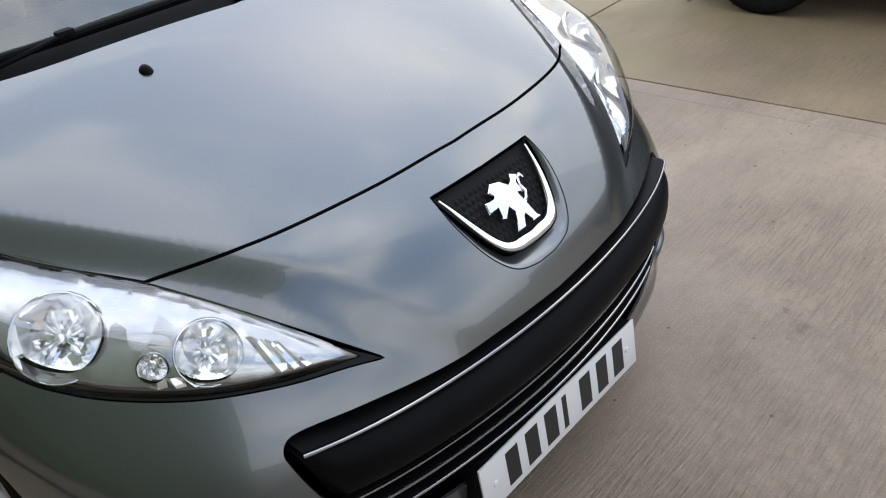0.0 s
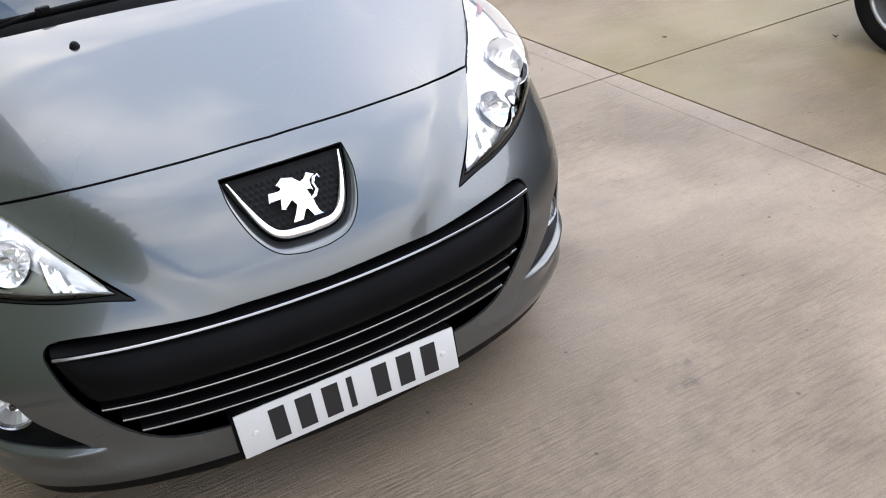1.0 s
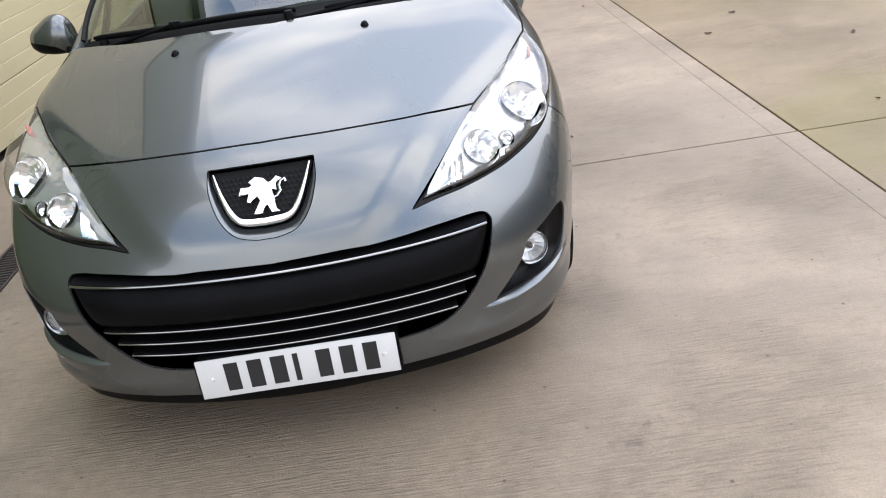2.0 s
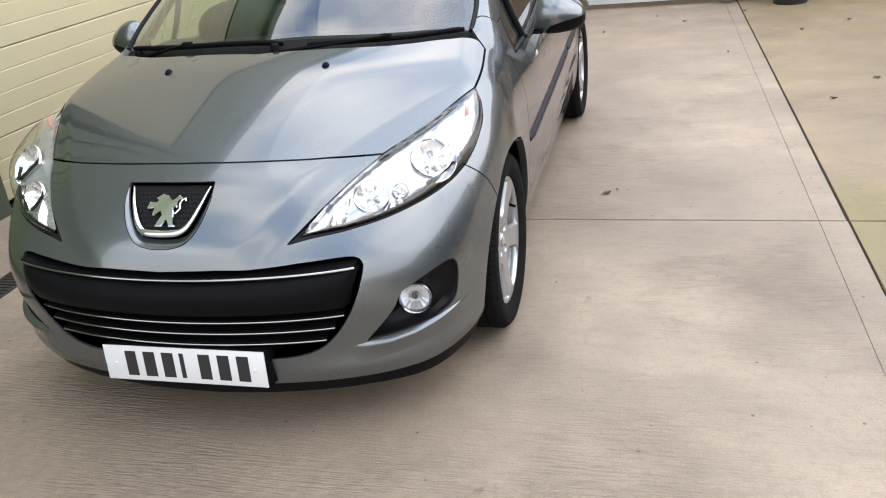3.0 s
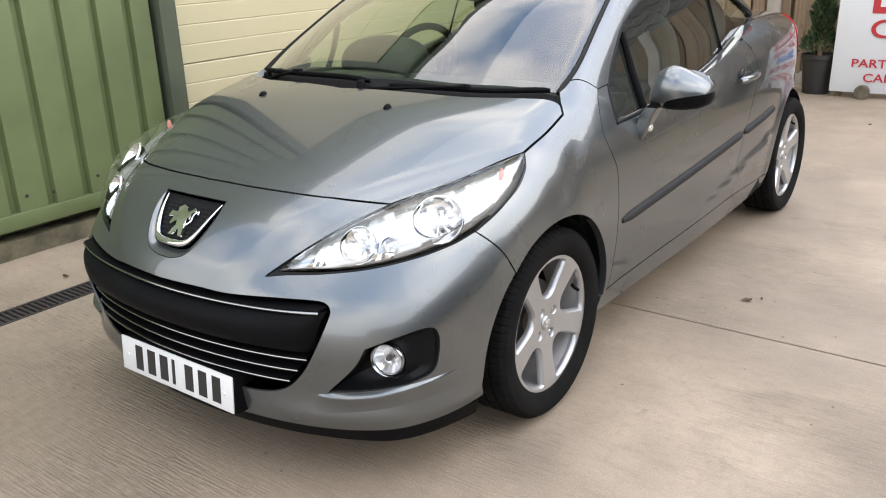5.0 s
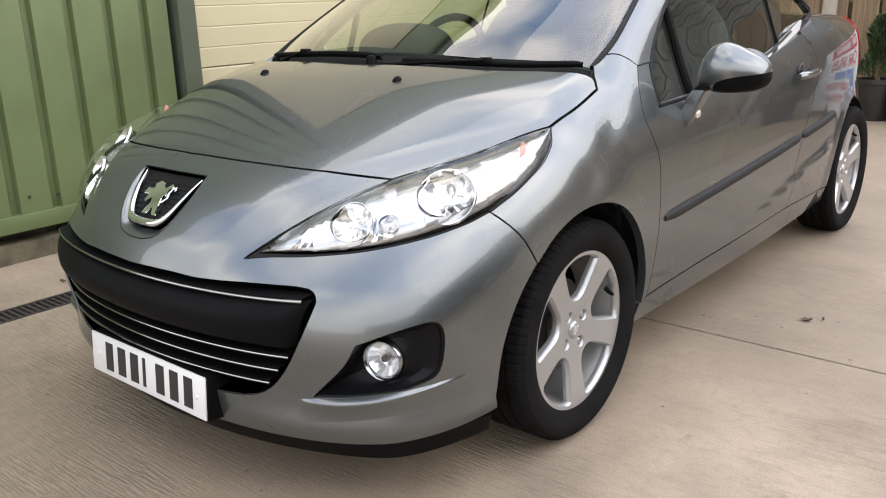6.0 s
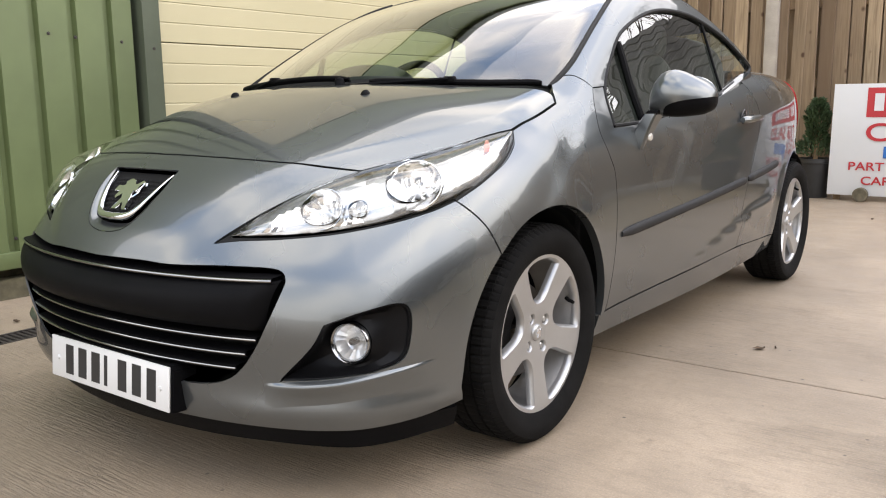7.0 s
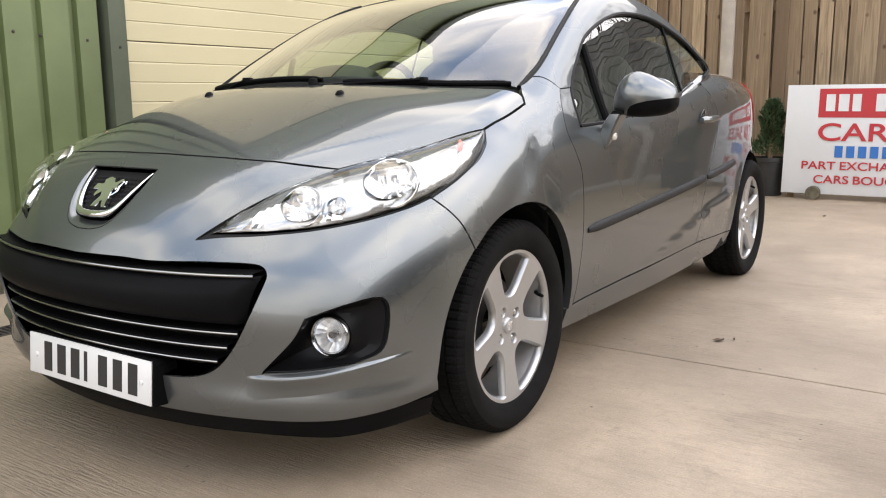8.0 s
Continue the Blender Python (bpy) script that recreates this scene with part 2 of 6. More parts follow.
    col = mix(nt, ramp(nt, fleck.outputs["Distance"], [(0.035, 0.75), (0.06, 0.0)]), col, (0.035, 0.028, 0.022))
    # mottled dirt before the car's nose, with the car's soft shade painted into it
    dirt_shade_map = add(nt, "ShaderNodeMapping", {"Vector": pos, "Location": (0.30, 0.66, 0.0), "Scale": (0.48, 0.62, 0.0)})
    reach = add(nt, "ShaderNodeVectorMath", {0: dirt_shade_map.outputs[0]}, operation="LENGTH")
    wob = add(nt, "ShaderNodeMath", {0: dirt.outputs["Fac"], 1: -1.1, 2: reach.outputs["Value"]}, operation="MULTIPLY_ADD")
    dirt_shade = add(nt, "ShaderNodeMath", {0: ramp(nt, wob.outputs[0], [(0.0, 0.62), (0.55, 0.0)]), 1: ramp(nt, spots.outputs["Fac"], [(0.30, 1.0), (0.70, 0.55)])}, operation="MULTIPLY")
    col = mix(nt, dirt_shade.outputs[0], col, (0.115, 0.088, 0.060))
    if moss:
        ms = add(nt, "ShaderNodeTexNoise", {"Vector": pos, "Scale": 1.1, "Detail": 7.0, "Roughness": 0.65, "Distortion": 0.4})
        axes = add(nt, "ShaderNodeSeparateXYZ", {0: pos})
        off = add(nt, "ShaderNodeMath", {0: axes.outputs["Y"], 1: JY}, operation="SUBTRACT")
        off = add(nt, "ShaderNodeMath", {0: off.outputs[0]}, operation="ABSOLUTE")
        damp = add(nt, "ShaderNodeMath", {0: ms.outputs["Fac"], 1: -1.6, 2: off.outputs[0]}, operation="MULTIPLY_ADD")
        col = mix(nt, ramp(nt, ms.outputs["Fac"], [(0.42, 0.0), (0.70, 0.6 * moss)]), col, (0.215, 0.175, 0.070))
        wet = add(nt, "ShaderNodeMapRange", {"Value": damp.outputs[0], "From Min": -0.75, "From Max": 0.05, "To Min": 0.75 * moss, "To Max": 0.0})
        col = mix(nt, wet.outputs[0], col, (0.20, 0.165, 0.055))
    h = add(nt, "ShaderNodeMath", {0: grit.outputs["Fac"], 1: 0.35, 2: brush.outputs["Fac"]}, operation="MULTIPLY_ADD")
    rough = ramp(nt, patch.outputs["Fac"], [(0.42, 0.25), (0.62, 1.0)])
    rg = add(nt, "ShaderNodeMapRange", {"Value": mid.outputs["Fac"], "To Min": 0.36, "To Max": 0.72})
    p = add(nt, "ShaderNodeBsdfPrincipled", {"Base Color": col, "Roughness": rg.outputs[0]})
    bp = add(nt, "ShaderNodeBump", {"Height": h.outputs[0], "Strength": rough, "Distance": 0.010})
    nt.links.new(bp.outputs[0], p.inputs["Normal"])
    nt.links.new(p.outputs[0], add(nt, "ShaderNodeOutputMaterial").inputs[0])
    return m


JY = 1.708   # joint across the yard
BOARD = board_material()
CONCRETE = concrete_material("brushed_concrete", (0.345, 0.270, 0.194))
CONCRETE_MOSSY = concrete_material("mossy_concrete", (0.300, 0.224, 0.138), 0.75)


# ---- mesh helpers ----
def mesh_object(name, verts, faces, material, parent=None, label="", smooth=False, normals=None):
    me = bpy.data.meshes.new(name)
    me.from_pydata([tuple(map(float, v)) for v in verts], [], faces)
    me.materials.append(material)
    if smooth or normals is not None:
        me.shade_smooth()
    if normals is not None:
        me.normals_split_custom_set_from_vertices([tuple(map(float, n)) for n in normals])
    me.update()
    ob = new(name, me)
    if parent is not None:
        ob.parent = parent
    if label:
        ob["label"] = label
    return ob


def part(name, bm, material, parent, label="", smooth=True, angle=35):
    """Links a bmesh as one mesh object under a thing or a part."""
    me = bpy.data.meshes.new(name)
    bmesh.ops.recalc_face_normals(bm, faces=bm.faces)
    for e in bm.edges:
        e.smooth = len(e.link_faces) == 2 and e.calc_face_angle(0) < radians(angle)
    for f in bm.faces:
        f.smooth = smooth
    bm.to_mesh(me)
    bm.free()
    me.materials.append(material)
    ob = new(name, me)
    if parent is not None:
        ob.parent = parent
    if label:
        ob["label"] = label
    return ob


def thing(name, label, category, at=(0, 0, 0), group="", kind=""):
    e = new(name)
    e.empty_display_size = 0.1
    e.location = at
    return tagged(e, label, category, group, kind)


def box(bm, lo, hi, bevel=0.0, segments=2, m=None):
    r = bmesh.ops.create_cube(bm, size=1.0)
    vs = r["verts"]
    for v in vs:
        v.co = Vector([lo[i] + (v.co[i] + 0.5) * (hi[i] - lo[i]) for i in range(3)])
    if bevel:
        es = list({e for v in vs for e in v.link_edges})
        r = bmesh.ops.bevel(bm, geom=es, offset=bevel, segments=segments, affect="EDGES", profile=0.5)
        vs = list({v for f in r["faces"] for v in f.verts} | {v for v in vs if v.is_valid})
    if m is not None:
        for v in vs:
            v.co = m @ v.co
    return bm


def prism(bm, outline, axis_map, depth0, depth1):
    """A closed outline of 2D points, extruded. axis_map(u, v, d) gives the place."""
    n = len(outline)
    a = [bm.verts.new(axis_map(u, v, depth0)) for u, v in outline]
    b = [bm.verts.new(axis_map(u, v, depth1)) for u, v in outline]
    bm.faces.new(a)
    bm.faces.new(b[::-1])
    for i in range(n):
        bm.faces.new((a[i], b[i], b[(i + 1) % n], a[(i + 1) % n]))
    return bm


def lathe(bm, profile, segments, place, closed=False):
    """Turns (radius, along) points round an axis. place(r, a, angle) gives the place."""
    rings = []
    for i in range(segments):
        th = 2 * math.pi * i / segments
        rings.append([bm.verts.new(place(r, a, th)) for r, a in profile])
    for i in range(segments):
        p, q = rings[i], rings[(i + 1) % segments]
        for j in range(len(profile) - (0 if closed else 1)):
            k = (j + 1) % len(profile)
            bm.faces.new((p[j], q[j], q[k], p[k]))
    return bm


def tube(bm, points, radius, sides=8, flat=1.0):
    """A bar along points; radius may be a list; flat squashes it in height."""
    pts = [Vector(p) for p in points]
    rad = radius if isinstance(radius, (list, tuple)) else [radius] * len(pts)
    rings = []
    for i, p in enumerate(pts):
        d = (pts[min(i + 1, len(pts) - 1)] - pts[max(i - 1, 0)]).normalized()
        up = Vector((0, 0, 1)) if abs(d.z) < 0.95 else Vector((0, 1, 0))
        s = d.cross(up).normalized()
        u = s.cross(d).normalized()
        rings.append([bm.verts.new(p + rad[i] * (math.cos(2 * math.pi * k / sides) * s + flat * math.sin(2 * math.pi * k / sides) * u)) for k in range(sides)])
    for a, b in zip(rings, rings[1:]):
        for k in range(sides):
            bm.faces.new((a[k], a[(k + 1) % sides], b[(k + 1) % sides], b[k]))
    bm.faces.new(rings[0][::-1])
    bm.faces.new(rings[-1])
    return bm


def curve_points(points, n):
    """Catmull-Rom through points, n steps a span."""
    P = [np.array(p, float) for p in points]
    if len(P) == 2:
        return [P[0] + (P[1] - P[0]) * i / n for i in range(n + 1)]
    P = [2 * P[0] - P[1]] + P + [2 * P[-1] - P[-2]]
    out = []
    for a, b, c, d in zip(P, P[1:], P[2:], P[3:]):
        for i in range(n):
            t = i / n
            out.append(0.5 * (2 * b + (c - a) * t + (2 * a - 5 * b + 4 * c - d) * t * t + (3 * b - a - 3 * c + d) * t ** 3))
    out.append(P[-2])
    return out


# ---- ground ----
ground = tagged(new("ground", bpy.data.meshes.new("ground")), "brushed concrete yard with dark joints", "ground", kind="structure")
bm = bmesh.new()
box(bm, (-400, -400, -0.5), (400, 400, -0.012))
bm.to_mesh(ground.data)
bm.free()
ground.data.materials.append(surface("joint_dirt", (0.025, 0.021, 0.016), 0.95, vary=0.4, scale=12, bump=0.5))


def slab(x0, x1, y0, y1, material, lean0=0.0, lean1=0.0):
    """A cast slab with eased edges; its sides may run slightly askew."""
    bm = bmesh.new()
    c = [(x0 - lean0 * y0, y0), (x1 - lean1 * y0, y0), (x1 - lean1 * y1, y1), (x0 - lean0 * y1, y1)]
    cx, cy = (c[0][0] + c[1][0]) / 2, (y0 + y1) / 2
    lo = [bm.verts.new((x, y, -0.011)) for x, y in c]
    mid = [bm.verts.new((x, y, -0.003)) for x, y in c]
    top = [bm.verts.new((x + (0.0015 if x < cx else -0.0015), y + (0.0015 if y < cy else -0.0015), 0)) for x, y in c]
    bm.faces.new(top)
    for i in range(4):
        j = (i + 1) % 4
        bm.faces.new((lo[i], lo[j], mid[j], mid[i]))
        bm.faces.new((mid[i], mid[j], top[j], top[i]))
    return part("concrete_slab", bm, material, ground, smooth=False)


JX, LEAN_J = 2.10, 0.022
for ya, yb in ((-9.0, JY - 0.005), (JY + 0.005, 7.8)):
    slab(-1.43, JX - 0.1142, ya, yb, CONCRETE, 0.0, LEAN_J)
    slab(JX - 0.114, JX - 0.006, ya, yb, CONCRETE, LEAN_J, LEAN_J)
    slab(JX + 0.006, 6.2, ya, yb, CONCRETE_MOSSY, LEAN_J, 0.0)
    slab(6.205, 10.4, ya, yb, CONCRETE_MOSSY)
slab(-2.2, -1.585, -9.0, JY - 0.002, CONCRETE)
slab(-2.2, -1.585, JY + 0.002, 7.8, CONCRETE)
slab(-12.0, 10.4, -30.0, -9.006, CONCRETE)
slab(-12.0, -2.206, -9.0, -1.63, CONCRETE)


# ---- car body surface ----
from mathutils.geometry import delaunay_2d_cdt

def natural_spline(xs, ys):
    """Smooth curve through points, straight beyond its ends."""
    x, y = np.array(xs, float), np.array(ys, float)
    n, h = len(x), np.diff(x)
    A, b = np.eye(n), np.zeros(n)
    for i in range(1, n - 1):
        A[i, i - 1:i + 2] = h[i - 1], 2 * (h[i - 1] + h[i]), h[i]
        b[i] = 6 * ((y[i + 1] - y[i]) / h[i] - (y[i] - y[i - 1]) / h[i - 1])
    M = np.linalg.solve(A, b)
    s0 = (y[1] - y[0]) / h[0] - h[0] * M[1] / 6
    s1 = (y[-1] - y[-2]) / h[-1] + h[-1] * M[-2] / 6

    def f(t):
        t = np.asarray(t, float)
        i = np.clip(np.searchsorted(x, t) - 1, 0, n - 2)
        a, c, d = x[i + 1] - t, t - x[i], h[i]
        v = (M[i] * a ** 3 + M[i + 1] * c ** 3) / (6 * d) + (y[i] / d - M[i] * d / 6) * a + (y[i + 1] / d - M[i + 1] * d / 6) * c
        v = np.where(t < x[0], y[0] + s0 * (t - x[0]), v)
        return np.where(t > x[-1], y[-1] + s1 * (t - x[-1]), v)
    return f


def step(a, b, t):
    t = np.clip((t - a) / (b - a), 0, 1)
    return t * t * (3 - 2 * t)


def smax(a, b, k):
    h = np.clip(k - np.abs(a - b), 0, None) / k
    return np.maximum(a, b) + h * h * k / 4


WHEEL_Y, REAR_Y, HUB_Z = 0.82, 3.36, 0.305
ARCH, ARCH_Y = 0.358, 0.797
nose = natural_spline([-0.12, -0.06, -0.017, 0.05, 0.10, 0.152, 0.217, 0.35, 0.5, 0.7, 0.85, 1.1],
                      [0.36, 0.50, 0.574, 0.655, 0.711, 0.757, 0.796, 0.852, 0.903, 0.960, 0.992, 1.03])
flank = natural_spline([0.15, 0.22, 0.30, 0.42, 0.55, 0.70, 0.80, 0.87, 0.97, 1.07, 1.27, 1.45],
                       [0.765, 0.79, 0.808, 0.822, 0.830, 0.829, 0.814, 0.786, 0.740, 0.703, 0.63, 0.555])
face = natural_spline([0.10, 0.16, 0.20, 0.25, 0.32, 0.42, 0.52, 0.58, 0.65, 0.80],
                      [0.085, 0.042, 0.024, 0.014, 0.006, -0.012, -0.021, -0.020, -0.004, 0.05])
canopy = natural_spline([0.82, 0.98, 1.13, 1.35, 1.6, 1.85, 2.1, 2.4, 2.7, 2.95, 3.1],
                        [0.972, 1.072, 1.152, 1.258, 1.342, 1.382, 1.388, 1.352, 1.262, 1.145, 1.055])


def side_dist(x, y, z, lift=1.0):
    # the shoulder rises with the waistline towards the rear
    rise = lift * 0.115 * np.clip((y - 1.3) / 1.35, 0, 1.25)
    w = flank(z - rise * step(0.45, 0.8, z))
    r = np.sqrt((y - ARCH_Y) ** 2 + (z - HUB_Z) ** 2)
    w = w + 0.019 * np.exp(-((r - 0.345) / 0.10) ** 2) * step(0.12, 0.34, z) * (1 - 0.7 * step(0.05, 0.34, y - ARCH_Y))
    r = np.sqrt((y - REAR_Y) ** 2 + (z - HUB_Z) ** 2)
    w = w + 0.014 * np.exp(-((r - 0.355) / 0.05) ** 2) * step(0.12, 0.34, z)
    w = w - 0.10 * np.clip((y - 2.75) / 0.9, 0, 2) ** 2
    # lower door crease, rising towards the rear wheel
    dz = z - (0.28 + 0.17 * (y - 1.675))
    w = w + 0.014 * step(1.55, 2.5, y) * np.where(dz < 0, np.exp(dz / 0.06), np.exp(-(dz / 0.018) ** 2)) * step(3.05, 2.85, y)
    return (np.abs(x) - w) / 1.02


def door_dist(p):
    return side_dist(np.abs(p[..., 0]), p[..., 1], p[..., 2])


def body_dist(p):
    x, y, z = np.abs(p[..., 0]), p[..., 1], p[..., 2]
    u = x / 0.75
    ye = y - 0.25 * u ** 2.6
    deck = 1.075 - 0.06 * np.clip(y - 2.9, 0, 2) ** 2 - 0.05 * x ** 2
    zt = nose(np.minimum(ye, 1.0)) - 0.07 * u ** 2 * (1 - 0.75 * step(0.2, 1.05, y))
    zt = np.where(y > 2.0, deck, zt)
    slope = 1.35 - 0.30 * step(0.12, 0.28, ye)
    top = (z - zt) / slope
    xc = np.minimum(x, 1.0)
    fr = (face(z) + 0.28 * xc ** 2 + 0.66 * xc ** 6 - y) / np.sqrt(1 + (0.56 * xc + 3.96 * xc ** 5) ** 2)
    F = smax(fr, side_dist(x, y, z), 0.13)
    # lower edge rolls forward
    F = F - 0.010 * np.exp(-((z - 0.240) / 0.032) ** 2) * step(0.28, 0.5, x) * step(0.5, 0.35, y)
    F = smax(F, top, 0.085)
    # the nose stands proud as a shield, falling off towards the headlights
    d = y - 0.073
    edge = 0.355 + 1.076 * d - 0.424 * np.sqrt(d * d + 0.0016)
    F = F - (0.016 * step(-0.005, 0.075, edge - x) - 0.003) * step(1.0, 0.65, y) * step(0.545, 0.655, z)
    return smax(F, y - 3.93 + 0.25 * (z - 0.6) ** 2 + 0.12 * x ** 2, 0.22)


def cabin_dist(p):
    x, y, z = np.abs(p[..., 0]), p[..., 1], p[..., 2]
    top = (z - canopy(y - 0.45 * x ** 2 * step(2.3, 1.6, y)) + 0.05 * x ** 2) / 1.15
    return smax(side_dist(x, y, z, 0.0), top, 0.07)


def gradient(F, p):
    g = np.zeros_like(p)
    for i in range(3):
        d = np.zeros(3)
        d[i] = 1e-4
        g[..., i] = (F(p + d) - F(p - d)) / 2e-4
    return g / np.maximum(np.linalg.norm(g, axis=-1, keepdims=True), 1e-9)


def snap(F, p, rounds=8):
    for _ in range(rounds):
        g = gradient(F, p)
        p = p - F(p)[..., None] * g * 0.9
    return p


def cast(F, o, d, reach=1.6, steps=150):
    """Outermost place of the surface F = 0 on the lines o + s * d."""
    s = np.linspace(reach, -reach, steps)
    v = F(o[:, None, :] + s[None, :, None] * d)
    i = np.argmax(v < 0, axis=1)
    i = np.maximum(i, 1)
    hi, lo = s[i - 1], s[i]
    for _ in range(26):
        m = (hi + lo) / 2
        inside = F(o + m[:, None] * d) < 0
        lo, hi = np.where(inside, m, lo), np.where(inside, hi, m)
    return o + ((hi + lo) / 2)[:, None] * d


def densify(segments, spacing):
    """Closed outline out of smooth segments that meet at corners."""
    out = []
    for seg in segments:
        c = np.array(curve_points(seg, 24))
        L = np.r_[0, np.cumsum(np.linalg.norm(np.diff(c, axis=0), axis=1))]
        n = max(2, int(round(L[-1] / spacing)))
        s = np.linspace(0, L[-1], n + 1)[:-1]
        out.append(np.stack([np.interp(s, L, c[:, k]) for k in range(3)], axis=1))
    return np.concatenate(out)


def inside_poly(q, poly):
    x, y = q[:, 0], q[:, 1]
    odd = np.zeros(len(q), bool)
    for a, b in zip(poly, np.roll(poly, -1, axis=0)):
        c = (a[1] > y) != (b[1] > y)
        with np.errstate(divide="ignore", invalid="ignore"):
            odd ^= c & (x < (b[0] - a[0]) * (y - a[1]) / (b[1] - a[1]) + a[0])
    return odd


def poly_gap(q, poly):
    d = np.full(len(q), 1e9)
    for a, b in zip(poly, np.roll(poly, -1, axis=0)):
        ab = b - a
        t = np.clip(((q - a) @ ab) / max(ab @ ab, 1e-12), 0, 1)
        d = np.minimum(d, np.linalg.norm(q - a - t[:, None] * ab, axis=1))
    return d


def inset(poly, amount, keep):
    area = 0.5 * np.sum(poly[:, 0] * np.roll(poly[:, 1], -1) - np.roll(poly[:, 0], -1) * poly[:, 1])
    e1, e2 = poly - np.roll(poly, 1, axis=0), np.roll(poly, -1, axis=0) - poly
    n = np.stack([-(e1 + e2)[:, 1], (e1 + e2)[:, 0]], axis=1)
    n /= np.maximum(np.linalg.norm(n, axis=1, keepdims=True), 1e-9)
    out = poly + n * amount * np.sign(area)
    out[keep] = poly[keep]
    for i in np.nonzero(keep)[0]:
        # corners on the centre line slide along it
        for a, b in ((i - 1, (i + 1) % len(poly)), ((i + 1) % len(poly), i - 1)):
            if keep[a] and not keep[b]:
                d = poly[a] - poly[i]
                out[i] = poly[i] + d / max(np.linalg.norm(d), 1e-9) * amount
    return out


def skin(F, view, outline, holes=(), spacing=0.02, edge=0.012, gap=0.0022, offset=0.0, rim=0.02, rings=()):
    """A panel of the surface F inside an outline of rough places, seen along view. Gives places, triangles and normals."""
    d = np.array(view, float)
    d /= np.linalg.norm(d)
    e1 = np.cross((0, 0, 1), d)
    e1 /= np.linalg.norm(e1)
    e2 = np.cross(d, e1)
    loops, depth = [], None
    for k, segs in enumerate((outline, *holes)):
        c = densify(segs, edge)
        mid = np.abs(c[:, 0]) < 1e-6
        c = snap(F, c)
        c[mid, 0] = 0
        depth = float((c @ d).mean()) if depth is None else depth
        flat = np.stack([c @ e1, c @ e2], axis=1)
        loops.append(inset(flat, gap if k == 0 else -gap, mid))
    lo, hi = loops[0].min(0), loops[0].max(0)
    gx, gy = np.arange(lo[0], hi[0], spacing), np.arange(lo[1], hi[1], spacing)
    q = np.stack(np.meshgrid(gx, gy), axis=-1).reshape(-1, 2)
    ok = inside_poly(q, loops[0]) & (poly_gap(q, loops[0]) > 0.45 * spacing)
    for h in loops[1:]:
        ok &= ~inside_poly(q, h) & (poly_gap(q, h) > 0.45 * spacing)
    if rings:
        ok &= poly_gap(q, loops[0]) > rings[-1] + 0.4 * spacing
    for amount in rings:
        r = inset(loops[0], amount, np.zeros(len(loops[0]), bool))
        keep = inside_poly(r, loops[0]) & (poly_gap(r, loops[0]) > 0.8 * amount)
        for h in loops[1:]:
            keep &= ~inside_poly(r, h) & (poly_gap(r, h) > 0.004)
        q, ok = np.concatenate([q, r]), np.concatenate([ok, keep])
    q = q[ok]
    pts, edges, base = [], [], 0
    for l in loops:
        pts.append(l)
        edges += [(base + i, base + (i + 1) % len(l)) for i in range(len(l))]
        base += len(l)
    pts = np.concatenate(pts + [q])
    vs, _, tris, *_ = delaunay_2d_cdt([Vector(p) for p in pts], edges, [], 0, 1e-7)
    v2 = np.array([tuple(v) for v in vs])
    tris = np.array([t for t in tris if len(t) == 3])
    cen = v2[tris].mean(axis=1)
    ok = inside_poly(cen, loops[0])
    for h in loops[1:]:
        ok &= ~inside_poly(cen, h)
    tris = tris[ok]
    used, back = np.unique(tris, return_inverse=True)
    tris, v2 = back.reshape(-1, 3), v2[used]
    P = cast(F, v2[:, :1] * e1 + v2[:, 1:] * e2 + depth * d, d)
    N = gradient(F, P)
    axis = np.abs(P[:, 0]) < 2e-4
    P[axis, 0], N[axis, 0] = 0, 0
    tn = np.cross(P[tris[:, 1]] - P[tris[:, 0]], P[tris[:, 2]] - P[tris[:, 0]])
    flip = (tn * N[tris[:, 0]]).sum(1) < 0
    tris[flip] = tris[flip][:, ::-1]
    P = P + offset * N
    if rim:
        count = {}
        for t in tris:
            for i in range(3):
                a, b = int(t[i]), int(t[(i + 1) % 3])
                count[(min(a, b), max(a, b))] = None if (min(a, b), max(a, b)) in count else (a, b)
        rimv, rimn, rimf, base = [], [], [], len(P)
        for pair in count.values():
            if pair is None or (P[pair[0], 0] == 0 and P[pair[1], 0] == 0):
                continue
            a, b = pair
            out = np.cross(P[b] - P[a], N[a])
            out /= max(np.linalg.norm(out), 1e-9)
            k = base + len(rimv)
            rimv += [P[a], P[b], P[b] - rim * N[b], P[a] - rim * N[a]]
            rimn += [out] * 4
            rimf += [(k, k + 3, k + 2), (k, k + 2, k + 1)]
        if rimv:
            P, N, tris = np.concatenate([P, rimv]), np.concatenate([N, rimn]), np.concatenate([tris, rimf])
    return P, tris, N


FLIP = np.array([-1.0, 1.0, 1.0])


def panel(name, parent, material, F, view, outline, holes=(), half="both", label="", **kw):
    """Body panels on both sides of the car (both), one that spans it (join), or the one on the near side (left)."""
    P, T, N = skin(F, view, outline, holes, **kw)
    if half == "join":
        n = len(P)
        return [mesh_object(name, np.concatenate([P, P * FLIP]), [tuple(t) for t in T.tolist()] + [tuple(n + i for i in t[::-1]) for t in T.tolist()],
                            material, parent, label, normals=np.concatenate([N, N * FLIP]))]
    obs = [mesh_object(name, P, [tuple(t) for t in T.tolist()], material, parent[0] if isinstance(parent, list) else parent, label, normals=N)]
    if half == "both":
        obs.append(mesh_object(name, P * FLIP, [tuple(t[::-1]) for t in T.tolist()], material, parent[1] if isinstance(parent, list) else parent, label, normals=N * FLIP))
    return obs


# ---- the car ----
car = thing("car", "dark grey metallic hardtop convertible parked on the concrete yard", "car")


